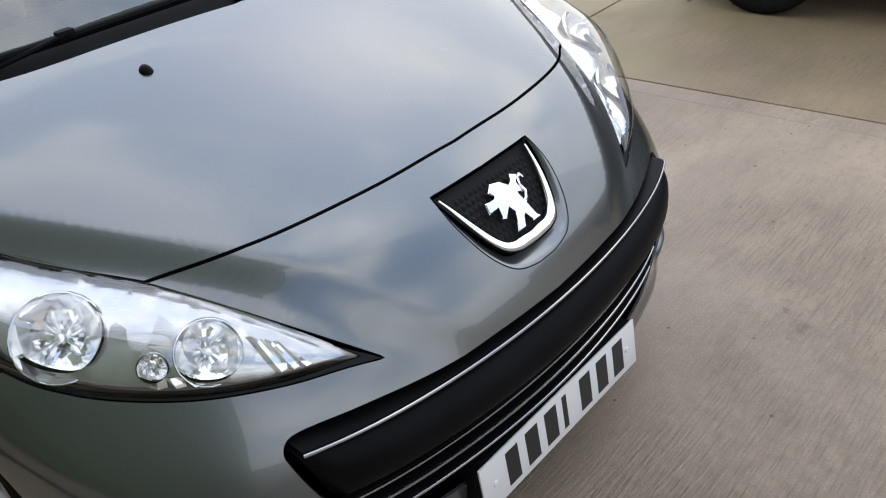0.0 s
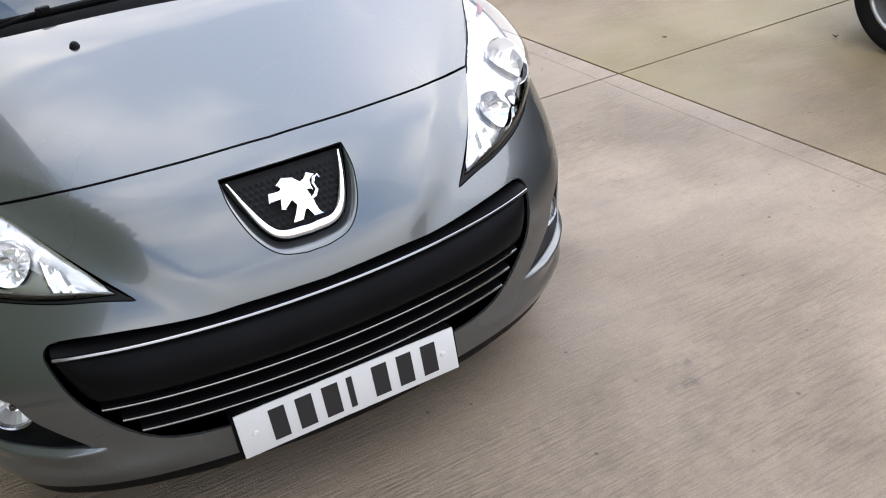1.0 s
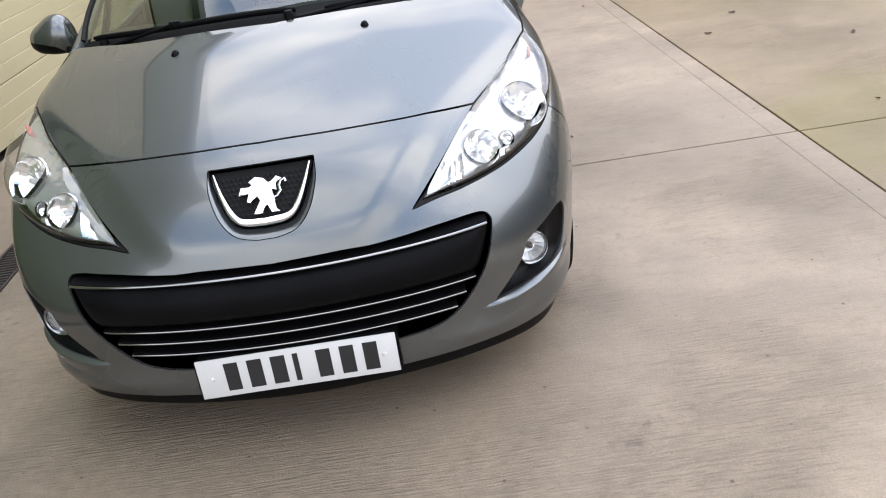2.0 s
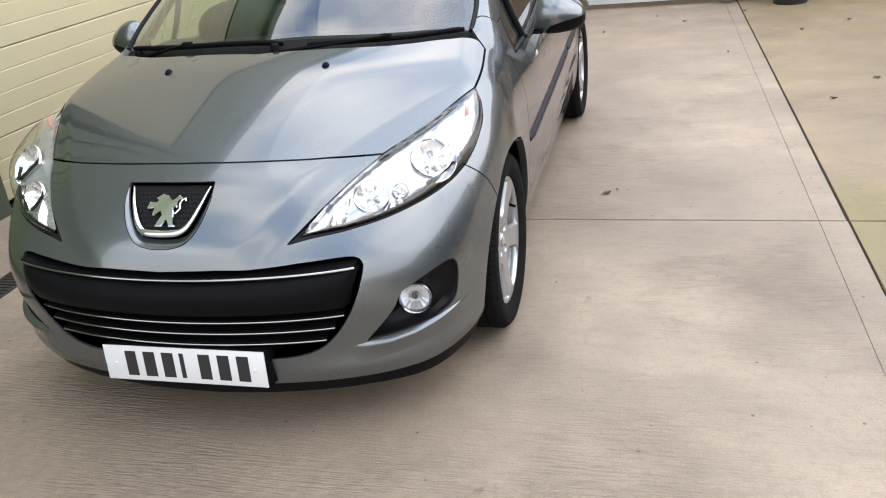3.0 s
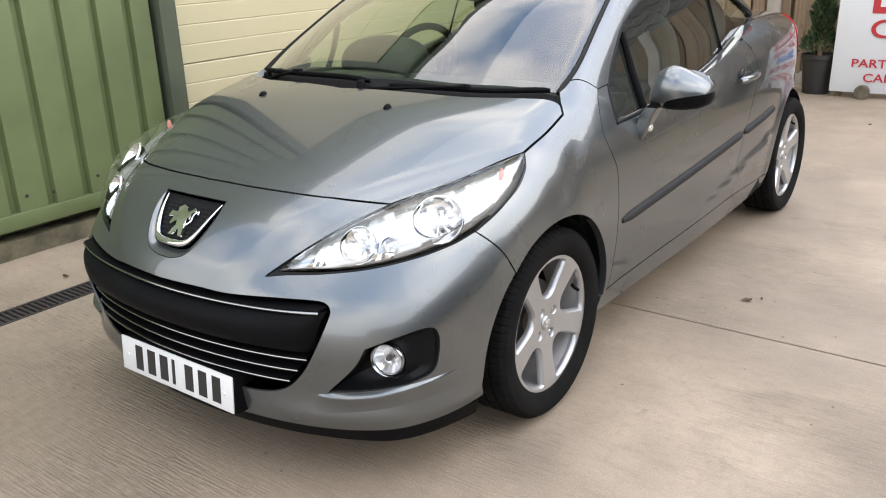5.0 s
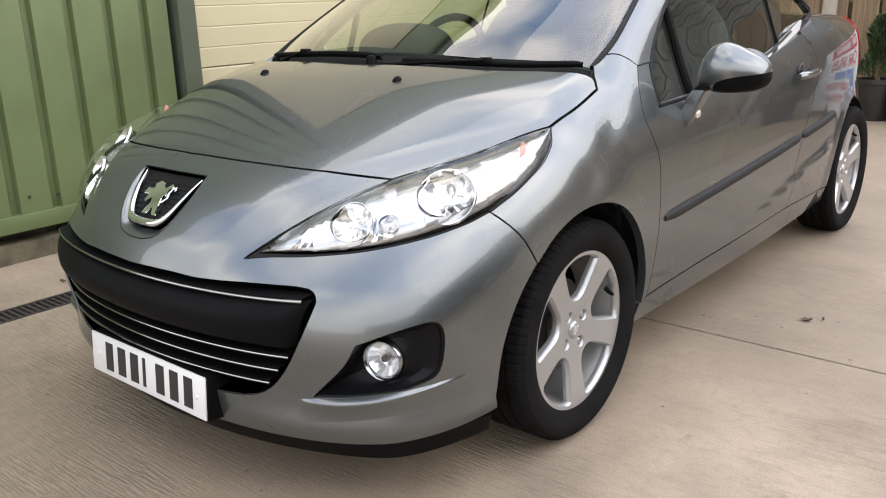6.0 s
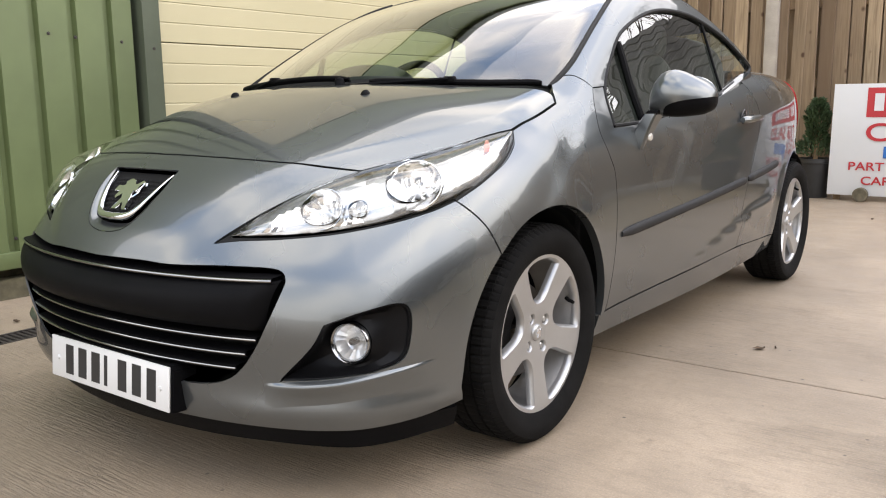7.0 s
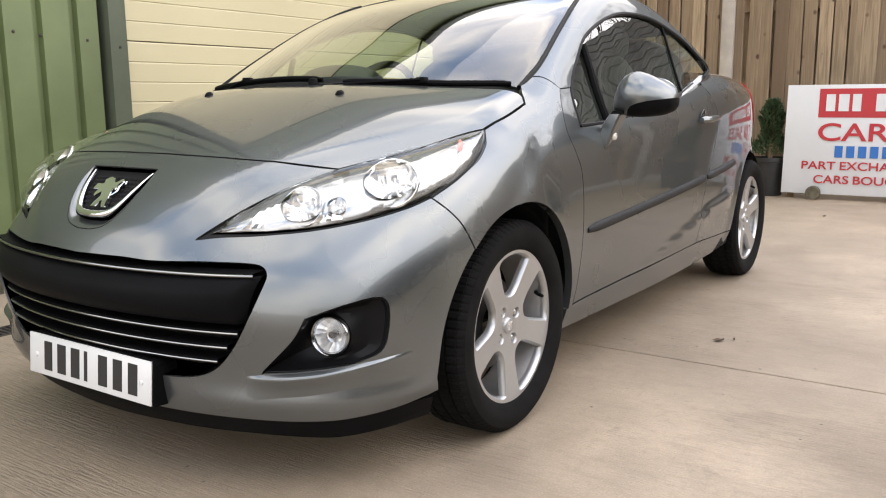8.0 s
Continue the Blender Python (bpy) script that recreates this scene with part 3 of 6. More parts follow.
def arch(cy, a0, a1, r=ARCH, n=12, x=0.85):
    """Points along a wheel arch; degrees from the rear, over the top."""
    return [(x, cy + r * math.cos(radians(a0 + (a1 - a0) * i / n)), HUB_Z + r * math.sin(radians(a0 + (a1 - a0) * i / n))) for i in range(n + 1)]


# lines that panels share, on the near side
BONNET_GAP = [(0, 0.217, 0.804), (0.2, 0.230, 0.802), (0.4, 0.280, 0.793), (0.557, 0.372, 0.776)]
LAMP_TOP = [(0.557, 0.372, 0.776), (0.66, 0.53, 0.825), (0.752, 0.742, 0.861)]
LAMP_INNER = [(0.557, 0.372, 0.776), (0.46, 0.215, 0.705), (0.358, 0.077, 0.626)]
LAMP_LOWER = [(0.358, 0.077, 0.626), (0.41, 0.103, 0.632), (0.50, 0.150, 0.637), (0.60, 0.225, 0.646), (0.685, 0.316, 0.664), (0.740, 0.400, 0.686), (0.768, 0.465, 0.708)]
LAMP_REAR = [(0.768, 0.465, 0.708), (0.788, 0.551, 0.748), (0.792, 0.640, 0.793), (0.774, 0.713, 0.838), (0.752, 0.742, 0.861)]
a_gap = 132.0
BUMPER_WING = [(0.768, 0.465, 0.708), (0.822, 0.517, 0.645), arch(ARCH_Y, a_gap, a_gap, n=1)[0]]
BONNET_SIDE = [(0.752, 0.742, 0.861), (0.757, 0.87, 0.90), (0.742, 0.995, 0.93)]
BONNET_REAR = [(0.742, 0.995, 0.93), (0.70, 1.02, 0.955), (0.60, 0.965, 0.972), (0.4, 0.865, 0.985), (0, 0.80, 0.99)]
a_low = math.degrees(math.asin((0.19 - HUB_Z) / ARCH))
ARCH_FRONT = arch(ARCH_Y, a_gap, 180 - a_low, n=8)

GRILLE = [[(0, -0.02, 0.577), (0.25, 0.0, 0.582), (0.42, 0.045, 0.590), (0.50, 0.072, 0.593)],
          [(0.50, 0.072, 0.593), (0.530, 0.086, 0.5905), (0.548, 0.096, 0.583), (0.557, 0.10, 0.566), (0.553, 0.10, 0.54), (0.52, 0.09, 0.46), (0.47, 0.075, 0.375), (0.42, 0.06, 0.322), (0.36, 0.04, 0.297), (0.26, 0.02, 0.288), (0, 0.0, 0.285)],
          [(0, 0.0, 0.285), (0, -0.02, 0.577)]]
FOG = [[(0.535, 0.10, 0.318), (0.60, 0.14, 0.40), (0.625, 0.16, 0.452)],
       [(0.625, 0.16, 0.452), (0.69, 0.215, 0.478), (0.74, 0.275, 0.492), (0.758, 0.295, 0.475), (0.753, 0.30, 0.42), (0.735, 0.29, 0.365), (0.69, 0.24, 0.342)],
       [(0.69, 0.24, 0.342), (0.61, 0.155, 0.328), (0.535, 0.10, 0.322)]]
EMBLEM = [[(0, 0.152, 0.778), (0.09, 0.155, 0.777), (0.132, 0.162, 0.771)],
          [(0.132, 0.162, 0.771), (0.112, 0.11, 0.72), (0.088, 0.075, 0.675), (0.06, 0.055, 0.655), (0, 0.05, 0.650)],
          [(0, 0.05, 0.650), (0, 0.152, 0.778)]]

SCOOP = [(0.132, 0.162, 0.771), (0.131, 0.120, 0.722), (0.110, 0.076, 0.668), (0.076, 0.046, 0.637), (0.03, 0.036, 0.626), (0, 0.035, 0.625)]

OBLIQUE = (0.5, -0.75, 0.43)
bottom = [(0.835, 0.478, 0.19), (0.80, 0.36, 0.19), (0.70, 0.22, 0.19), (0.5, 0.09, 0.19), (0.25, 0.03, 0.19), (0, 0.012, 0.19)]
bumper_outline = [BONNET_GAP, LAMP_INNER, LAMP_LOWER, BUMPER_WING, ARCH_FRONT,
                  [ARCH_FRONT[-1]] + bottom[1:], [bottom[-1], (0, -0.004, 0.25), (0, -0.01, 0.285)],
                  [(0, 0.0, 0.285)] + GRILLE[1][::-1][1:], GRILLE[0][::-1],
                  [(0, -0.02, 0.577), (0, 0.01, 0.61), (0, 0.035, 0.625)], SCOOP[::-1], EMBLEM[0][::-1], [(0, 0.152, 0.778), (0, 0.217, 0.804)]]
front_bumper = panel("front_bumper", car, PAINT, body_dist, OBLIQUE, bumper_outline, [FOG], half="join", spacing=0.0105, edge=0.007, rim=0.03)[0]


def shelf(points, amp):
    """Paint ledge standing out of the bumper: flat on top, fading below."""
    c = np.array(curve_points(points, 10))
    n = len(c)
    rows = []
    for dz, k in ((0.006, -0.15), (0.0015, 0.75), (-0.0015, 0.98), (-0.008, 0.95), (-0.022, 0.55), (-0.040, 0.18), (-0.056, -0.05)):
        p = snap(body_dist, c + np.array((0, 0, dz)))
        a = np.array([amp * min(1.0, 3.0 * i / n, 2.2 * (n - 1 - i) / n) for i in range(n)])
        rows.append(p + (a * k)[:, None] * gradient(body_dist, p))
    return rows


bonnet = panel("bonnet", car, PAINT, body_dist, (0, -0.35, 0.94), [BONNET_GAP, LAMP_TOP, BONNET_SIDE, BONNET_REAR, [(0, 0.80, 0.99), (0, 0.217, 0.804)]], half="join", spacing=0.013, edge=0.010, rim=0.022, gap=0.0040)[0]

DOOR_FRONT = [(0.734, 1.226, 0.971), (0.763, 1.185, 0.914), (0.799, 1.154, 0.840), (0.820, 1.175, 0.775), (0.83, 1.205, 0.70), (0.83, 1.215, 0.5), (0.82, 1.195, 0.34), (0.81, 1.185, 0.292)]
SCREEN_FOOT = (0.676, 1.130, 1.003)
DOOR_REAR = [(0.75, 2.56, 0.985), (0.80, 2.645, 0.88), (0.825, 2.635, 0.79), (0.835, 2.52, 0.58), (0.825, 2.465, 0.445), (0.812, 2.455, 0.305)]
SILL_TOP = [(0.81, 1.185, 0.292), (0.81, 1.8, 0.298), (0.81, 2.455, 0.305)]
BELT = [(0.775, 1.265, 0.845), (0.78, 1.5, 0.856), (0.77, 1.9, 0.888), (0.755, 2.25, 0.930), (0.742, 2.56, 0.985)]
a_sill = math.degrees(math.asin((0.275 - HUB_Z) / ARCH))
wing_arch = arch(ARCH_Y, a_sill, a_gap, n=10)


def wing_dist(p):
    """The wing runs on up to the foot of the windscreen pillar."""
    return -smax(-body_dist(p), -cabin_dist(p), 0.02)


def door_skin(p):
    k = step(1.28, 1.40, p[..., 1])
    return cabin_dist(p) * (1 - k) + door_dist(p) * k


panel("wing", car, PAINT, wing_dist, (0.9, -0.25, 0.35),
             [BUMPER_WING[::-1], LAMP_REAR, BONNET_SIDE, [(0.742, 0.995, 0.93), (0.705, 1.035, 0.957)], [(0.705, 1.035, 0.957), (0.677, 1.075, 0.975)], [(0.677, 1.075, 0.975), SCREEN_FOOT],
              [SCREEN_FOOT, (0.698, 1.172, 1.002), (0.734, 1.226, 0.971)], DOOR_FRONT[:1] + [(x, y - 0.003, z) for x, y, z in DOOR_FRONT[1:]], [(0.81, 1.182, 0.292), wing_arch[0]], wing_arch], spacing=0.02, edge=0.010, rim=0.025)
door = panel("door", car, PAINT, door_skin, (1, 0, 0.25), [DOOR_FRONT[::-1], [(0.734, 1.226, 0.971), (0.738, 1.300, 0.977)], [(0.738, 1.300, 0.977), (0.752, 1.284, 0.93), (0.775, 1.265, 0.845)], BELT[:-1] + [(0.75, 2.56, 0.985)], DOOR_REAR, SILL_TOP[::-1]], spacing=0.025, rim=0.02)

# upper body: window openings, pillars, roof
DLO_TOP = [(0.775, 1.272, 0.850), (0.742, 1.305, 0.965), (0.705, 1.42, 1.068), (0.667, 1.59, 1.170), (0.637, 1.92, 1.258), (0.632, 2.27, 1.268), (0.652, 2.58, 1.208), (0.68, 2.76, 1.138), (0.706, 2.885, 1.064)]
DLO_LOW = [(0.706, 2.885, 1.064), (0.735, 2.56, 0.995), (0.757, 2.25, 0.934), (0.775, 1.9, 0.892), (0.785, 1.5, 0.862), (0.775, 1.272, 0.850)]
SCREEN_SIDE = [(0.677, 1.075, 0.975), (0.672, 1.205, 1.042), (0.636, 1.407, 1.157), (0.590, 1.63, 1.268), (0.545, 1.83, 1.340)]
SCREEN_TOP = [(0.545, 1.83, 1.340), (0.3, 1.745, 1.365), (0, 1.72, 1.37)]
SCREEN_LOW = [(0, 0.895, 1.015), (0.35, 0.945, 1.008), (0.58, 1.040, 0.990), (0.677, 1.075, 0.975)]
ROOF_SIDE = [(0.545, 1.83, 1.340), (0.535, 2.1, 1.352), (0.545, 2.4, 1.318), (0.575, 2.68, 1.22), (0.62, 2.92, 1.095)]
panel("pillar", car, PAINT, cabin_dist, (0.75, -0.25, 0.6),
      [[SCREEN_FOOT] + SCREEN_SIDE[1:], ROOF_SIDE, [(0.62, 2.92, 1.095), (0.706, 2.885, 1.064)], DLO_TOP[:1:-1] + [(0.738, 1.312, 0.977)],
       [(0.738, 1.312, 0.977), (0.734, 1.226, 0.971)], [(0.734, 1.226, 0.971), (0.698, 1.172, 1.002), SCREEN_FOOT]], spacing=0.02, edge=0.012, rim=0.025, label="metallic grey windscreen pillar and roof rail")
panel("windscreen", car, GLASS, cabin_dist, (0.1, -0.55, 0.83), [SCREEN_LOW, SCREEN_SIDE, SCREEN_TOP, [(0, 1.72, 1.37), (0, 1.3, 1.24), (0, 0.895, 1.015)]], half="join", spacing=0.03, rim=0, offset=-0.004, label="green-tinted windscreen reflecting the clouds")[0]
panel("roof", car, PAINT, cabin_dist, (0, 0.05, 1), [SCREEN_TOP[::-1], ROOF_SIDE[:3], [(0.545, 2.4, 1.318), (0.3, 2.46, 1.345), (0, 2.48, 1.35)], [(0, 2.48, 1.35), (0, 1.72, 1.37)]], half="join", spacing=0.04, rim=0.02)
panel("rear_window", car, DARKGLASS, cabin_dist, (0, 0.3, 1), [[(0, 2.48, 1.35), (0.3, 2.46, 1.345), (0.545, 2.4, 1.318)], ROOF_SIDE[2:], [(0.62, 2.92, 1.095), (0.3, 3.0, 1.1), (0, 3.02, 1.1)], [(0, 3.02, 1.1), (0, 2.48, 1.35)]], half="join", spacing=0.04, rim=0)
for x0, x1, nm, lab in ((1.30, 1.513, "quarter_window", "small triangular quarter window"), (1.527, 2.405, "door_window", "side window reflecting sky and fence"), (2.42, 2.86, "rear_quarter_window", "rear quarter window")):
    def clip(seg, a, b):
        pts = [p for p in curve_points(seg, 10)]
        pts = sorted(pts, key=lambda p: p[1])
        ys = [p[1] for p in pts]
        get = lambda y: tuple(np.interp(y, ys, [p[k] for p in pts]) for k in range(3))
        n = 6
        return [get(a + (b - a) * i / n) for i in range(n + 1)]
    up, low = clip(DLO_TOP, x0, x1), clip(DLO_LOW, x0, x1)
    panel(nm, car, DARKGLASS, cabin_dist, (1, 0, 0.2), [up, [up[-1], low[-1]], low[::-1], [low[0], up[0]]], spacing=0.04, rim=0, offset=-0.012, gap=0.0, label=lab)


def loft(bm, rows):
    """Joins rows of places into a sheet."""
    vs = [[bm.verts.new(tuple(map(float, p))) for p in r] for r in rows]
    for a, b in zip(vs, vs[1:]):
        for i in range(len(a) - 1):
            bm.faces.new((a[i], a[i + 1], b[i + 1], b[i]))
    return vs


def on_body(F, points, n=8, lift=0.0):
    p = snap(F, np.array(curve_points(points, n)))
    return p + lift * gradient(F, p)


def both_sides(name, make, material, parent=car, label="", **kw):
    """Builds a part on each side; make(bm, s) gets +1 for the near side and -1 for the far one."""
    out = []
    for s in (1, -1):
        bm = bmesh.new()
        make(bm)
        if s < 0:
            for v in bm.verts:
                v.co.x = -v.co.x
        out.append(part(name, bm, material, parent[0 if s > 0 else 1] if isinstance(parent, list) else parent, label, **kw))
    return out


def bead(F, points, radius, lift=0.0, flat=1.0):
    return lambda bm: tube(bm, on_body(F, points, 8, lift), radius, 8, flat)


# black beads in the bonnet and door gaps stand in for the shade inside
both_sides("bonnet_gap", bead(body_dist, BONNET_GAP, 0.0052, -0.0068), GAPSHADE, bonnet)
both_sides("door_gap", bead(wing_dist, [(x, y - 0.0015, z) for x, y, z in DOOR_FRONT], 0.0036, -0.0036), SEAL, door)
both_sides("window_seal", bead(cabin_dist, DLO_TOP[:-1] + DLO_LOW, 0.008, -0.004), SEAL)
both_sides("waist_seal", bead(cabin_dist, DLO_LOW[1:-1], 0.009, 0.004), SEAL)


def waist_ledge(bm):
    low = [(0.72, 2.74, 1.034)] + DLO_LOW[1:]
    a, b = on_body(door_dist, low, 8), on_body(cabin_dist, low, 8, 0.002)
    a, b = a - np.array((0.004, 0, 0.006)), b - np.array((0.012, 0, -0.004))
    loft(bm, [a - np.array((0, 0, 0.02)), a, b])


both_sides("waist_ledge", waist_ledge, PAINT, angle=60)
both_sides("window_divider", bead(cabin_dist, [(0.787, 1.508, 0.864), (0.725, 1.521, 1.008), (0.684, 1.52, 1.125)], 0.013, -0.006), BLACK)
both_sides("window_divider", bead(cabin_dist, [(0.74, 2.412, 0.965), (0.687, 2.412, 1.115), (0.63, 2.42, 1.25)], 0.0055, -0.008), BLACK)
both_sides("windscreen_seal", bead(cabin_dist, SCREEN_SIDE, 0.009, -0.002), SEAL)

# scuttle under the windscreen
panel("scuttle", car, MATT, cabin_dist, (0, -0.3, 1), [BONNET_REAR[:0:-1], [(0.70, 1.02, 0.955), (0.705, 1.035, 0.957)], [(0.705, 1.035, 0.957), (0.677, 1.075, 0.975)], SCREEN_LOW[::-1], [(0, 0.895, 1.015), (0, 0.80, 0.99)]], half="join", spacing=0.03, rim=0.03, offset=-0.012, label="matt black plastic scuttle panel")


def wiper(points, hinge):
    """Flat blade on the glass with its arm and joint."""
    bm = bmesh.new()
    blade = on_body(cabin_dist, points, 8, 0.011)
    tube(bm, blade, [0.004] + [0.0070] * (len(blade) - 2) + [0.0050], 8, 1.2)
    rubber = on_body(cabin_dist, points, 8, 0.002)
    tube(bm, rubber, 0.004, 6)
    w = part("wiper", bm, BLACK, car, "black windscreen wiper resting at the base of the glass")
    bm = bmesh.new()
    mid = blade[len(blade) // 2]
    a = on_body(cabin_dist, [hinge], 1, 0.016)[0] if len(hinge) != 3 else np.array(hinge)
    tube(bm, curve_points([a, (a * 0.5 + mid * 0.5) + np.array((0, -0.012, 0.006)), mid + np.array((0, -0.008, 0.008))], 6), [0.010] * 6 + [0.007] * 7, 8, 0.8)
    part("wiper_arm", bm, BLACK, w)
    bm = bmesh.new()
    box(bm, tuple(mid + np.array((-0.018, -0.011, -0.004))), tuple(mid + np.array((0.018, 0.011, 0.016))), 0.004)
    part("wiper_joint", bm, BLACK, w)
    bm = bmesh.new()
    lathe(bm, [(0.0, 0.03), (0.012, 0.028), (0.016, 0.018), (0.017, -0.02), (0.0, -0.02)], 16, lambda r, z, t: (a[0] + r * math.cos(t), a[1] + r * math.sin(t), a[2] + z))
    part("wiper_hinge", bm, BLACK, w)


wiper([(0.655, 1.062, 0.98), (0.5, 0.968, 0.985), (0.33, 0.905, 0.99), (0.16, 0.868, 0.99)], (0.05, 0.842, 0.985))
wiper([(0.07, 0.876, 0.99), (-0.2, 0.896, 0.995), (-0.42, 0.946, 0.99), (-0.62, 1.030, 0.985)], (-0.585, 1.000, 0.955))


def nozzle(bm):
    p = on_body(body_dist, [(0.283, 0.70, 0.96), (0.283, 0.71, 0.96)], 1)[0]
    lathe(bm, [(0.0, 0.011), (0.006, 0.010), (0.010, 0.006), (0.0125, 0.0), (0.0125, -0.004)], 16, lambda r, z, t: (p[0] + r * math.cos(t), p[1] + 1.25 * r * math.sin(t), p[2] + z + 0.25 * r * math.sin(t)))


both_sides("washer_nozzle", nozzle, BLACK)

# flanks
SILL_A = arch(ARCH_Y, a_low, a_sill, n=3)
rear_arch_sill = arch(REAR_Y, 180 - a_sill, 180 - a_low, n=3)
panel("sill", car, PAINT, door_dist, (1, 0, -0.15),
      [[SILL_A[-1], (0.81, 1.185, 0.290), (0.81, 1.8, 0.296), (0.812, 2.455, 0.303), rear_arch_sill[0]], rear_arch_sill,
       [rear_arch_sill[-1], (0.78, 2.2, 0.192), SILL_A[0]], SILL_A], spacing=0.025, rim=0.03)
rear_arch = arch(REAR_Y, 180 - a_sill, a_low, n=12)
HAUNCH = [(0.706, 2.885, 1.064), (0.69, 3.0, 1.06), (0.68, 3.3, 1.045), (0.63, 3.7, 1.0), (0.56, 3.86, 0.93)]
panel("rear_wing", car, PAINT, body_dist, (0.9, 0.15, 0.45),
      [DOOR_REAR[::-1], [(0.75, 2.56, 0.985), (0.706, 2.885, 1.064)], HAUNCH, [(0.56, 3.86, 0.93), (0.62, 3.88, 0.7), (0.68, 3.83, 0.62)],
       [(0.68, 3.83, 0.62), (0.79, 3.68, 0.5), (0.80, rear_arch[-3][1], rear_arch[-3][2])], rear_arch[:-2][::-1], [rear_arch[0], (0.812, 2.455, 0.305)]], spacing=0.025, edge=0.012, rim=0.025)
panel("rear_bumper", car, PAINT, body_dist, (0.6, 0.8, 0), [[(0.80, rear_arch[-3][1], rear_arch[-3][2]), (0.79, 3.68, 0.5), (0.68, 3.83, 0.62)], [(0.68, 3.83, 0.62), (0.4, 3.9, 0.62), (0, 3.92, 0.62)],
      [(0, 3.92, 0.62), (0, 3.9, 0.25)], [(0, 3.9, 0.25), (0.5, 3.82, 0.25), (0.76, 3.68, 0.25), rear_arch[-1]], [rear_arch[-1], rear_arch[-2], rear_arch[-3]]], half="join", spacing=0.04, rim=0.03)
panel("boot_lid", car, PAINT, body_dist, (0, 0.55, 0.83), [[(0, 3.02, 1.07), (0.3, 3.0, 1.07), (0.62, 2.92, 1.07), (0.706, 2.885, 1.064)], HAUNCH, [(0.56, 3.86, 0.93), (0.62, 3.88, 0.7), (0.68, 3.83, 0.62)],
      [(0.68, 3.83, 0.62), (0.4, 3.9, 0.62), (0, 3.92, 0.62)], [(0, 3.92, 0.62), (0, 3.85, 0.95), (0, 3.5, 1.05), (0, 3.02, 1.07)]], half="join", spacing=0.04, rim=0.02)
TAIL = [[(0.63, 3.62, 1.0), (0.69, 3.58, 0.93), (0.73, 3.66, 0.80), (0.68, 3.80, 0.70)], [(0.68, 3.80, 0.70), (0.60, 3.86, 0.74), (0.57, 3.83, 0.92), (0.63, 3.62, 1.0)]]
panel("tail_light", car, surface("red_lens", (0.45, 0.01, 0.015), 0.1, vary=0.05), body_dist, (0.6, 0.75, 0.3), TAIL, spacing=0.03, rim=0.01, offset=0.004, gap=0.0, label="red tail light")

STRIP = [(0.833, 1.262, 0.524), (0.832, 1.8, 0.550), (0.834, 2.2, 0.573), (0.835, 2.485, 0.592)]


def rub_strip(points, half=0.017):
    def make(bm):
        c = on_body(door_dist, points, 10)
        rings = []
        for i, p in enumerate(c):
            end = min(i, len(c) - 1 - i)
            k = (0.55, 0.9)[end] if end < 2 else 1.0
            q = np.stack([p + np.array((0, 0, dz * k * half)) for dz in (-1, -0.8, -0.3, 0.3, 0.8, 1)])
            q = snap(door_dist, q)
            out = gradient(door_dist, q) * np.array([-0.002, 0.009, 0.013, 0.013, 0.009, -0.002])[:, None] * (0.4 if end == 0 else 1)
            rings.append([bm.verts.new(v) for v in q + out])
        for a, b in zip(rings, rings[1:]):
            for j in range(5):
                bm.faces.new((a[j], a[j + 1], b[j + 1], b[j]))
        bm.faces.new(rings[0][::-1])
        bm.faces.new(rings[-1])
    return make


STRIPGREY = surface("dark_grey_trim", (0.022, 0.022, 0.022), 0.6, 0.0, vary=0.08, spec=0.15)
both_sides("rubbing_strip", rub_strip(STRIP), STRIPGREY, angle=50)
both_sides("rubbing_strip", rub_strip([(0.835, 2.515, 0.594), (0.84, 2.75, 0.612), (0.845, 2.96, 0.632)]), STRIPGREY, angle=50)


def door_handle(bm):
    c = on_body(door_dist, [(0.80, 2.355, 0.842), (0.805, 2.46, 0.846), (0.805, 2.575, 0.849)], 6)
    n = len(c)
    pts = [p + np.array((0.004 + 0.034 * math.sin(math.pi * (0.08 + 0.84 * i / (n - 1))) ** 0.5, 0, 0)) for i, p in enumerate(c)]
    tube(bm, pts, [0.012] + [0.016] * (n - 2) + [0.011], 10, 0.95)


both_sides("door_handle", door_handle, PAINT, label="body-coloured door handle")


# flush oval in dark paint, giving the handle's hollow its shade by colour
def cup_shade(bm):
    p = snap(door_dist, np.array([(0.80, 2.425, 0.838)]))[0]
    bmesh.ops.create_uvsphere(bm, u_segments=24, v_segments=12, radius=1.0, matrix=Matrix.Translation(p - np.array((0.003, 0, 0))) @ Matrix.Rotation(radians(12), 4, "Y") @ Matrix.Diagonal((0.007, 0.034, 0.050, 1)))


both_sides("handle_recess", cup_shade, PAINT_DARK)


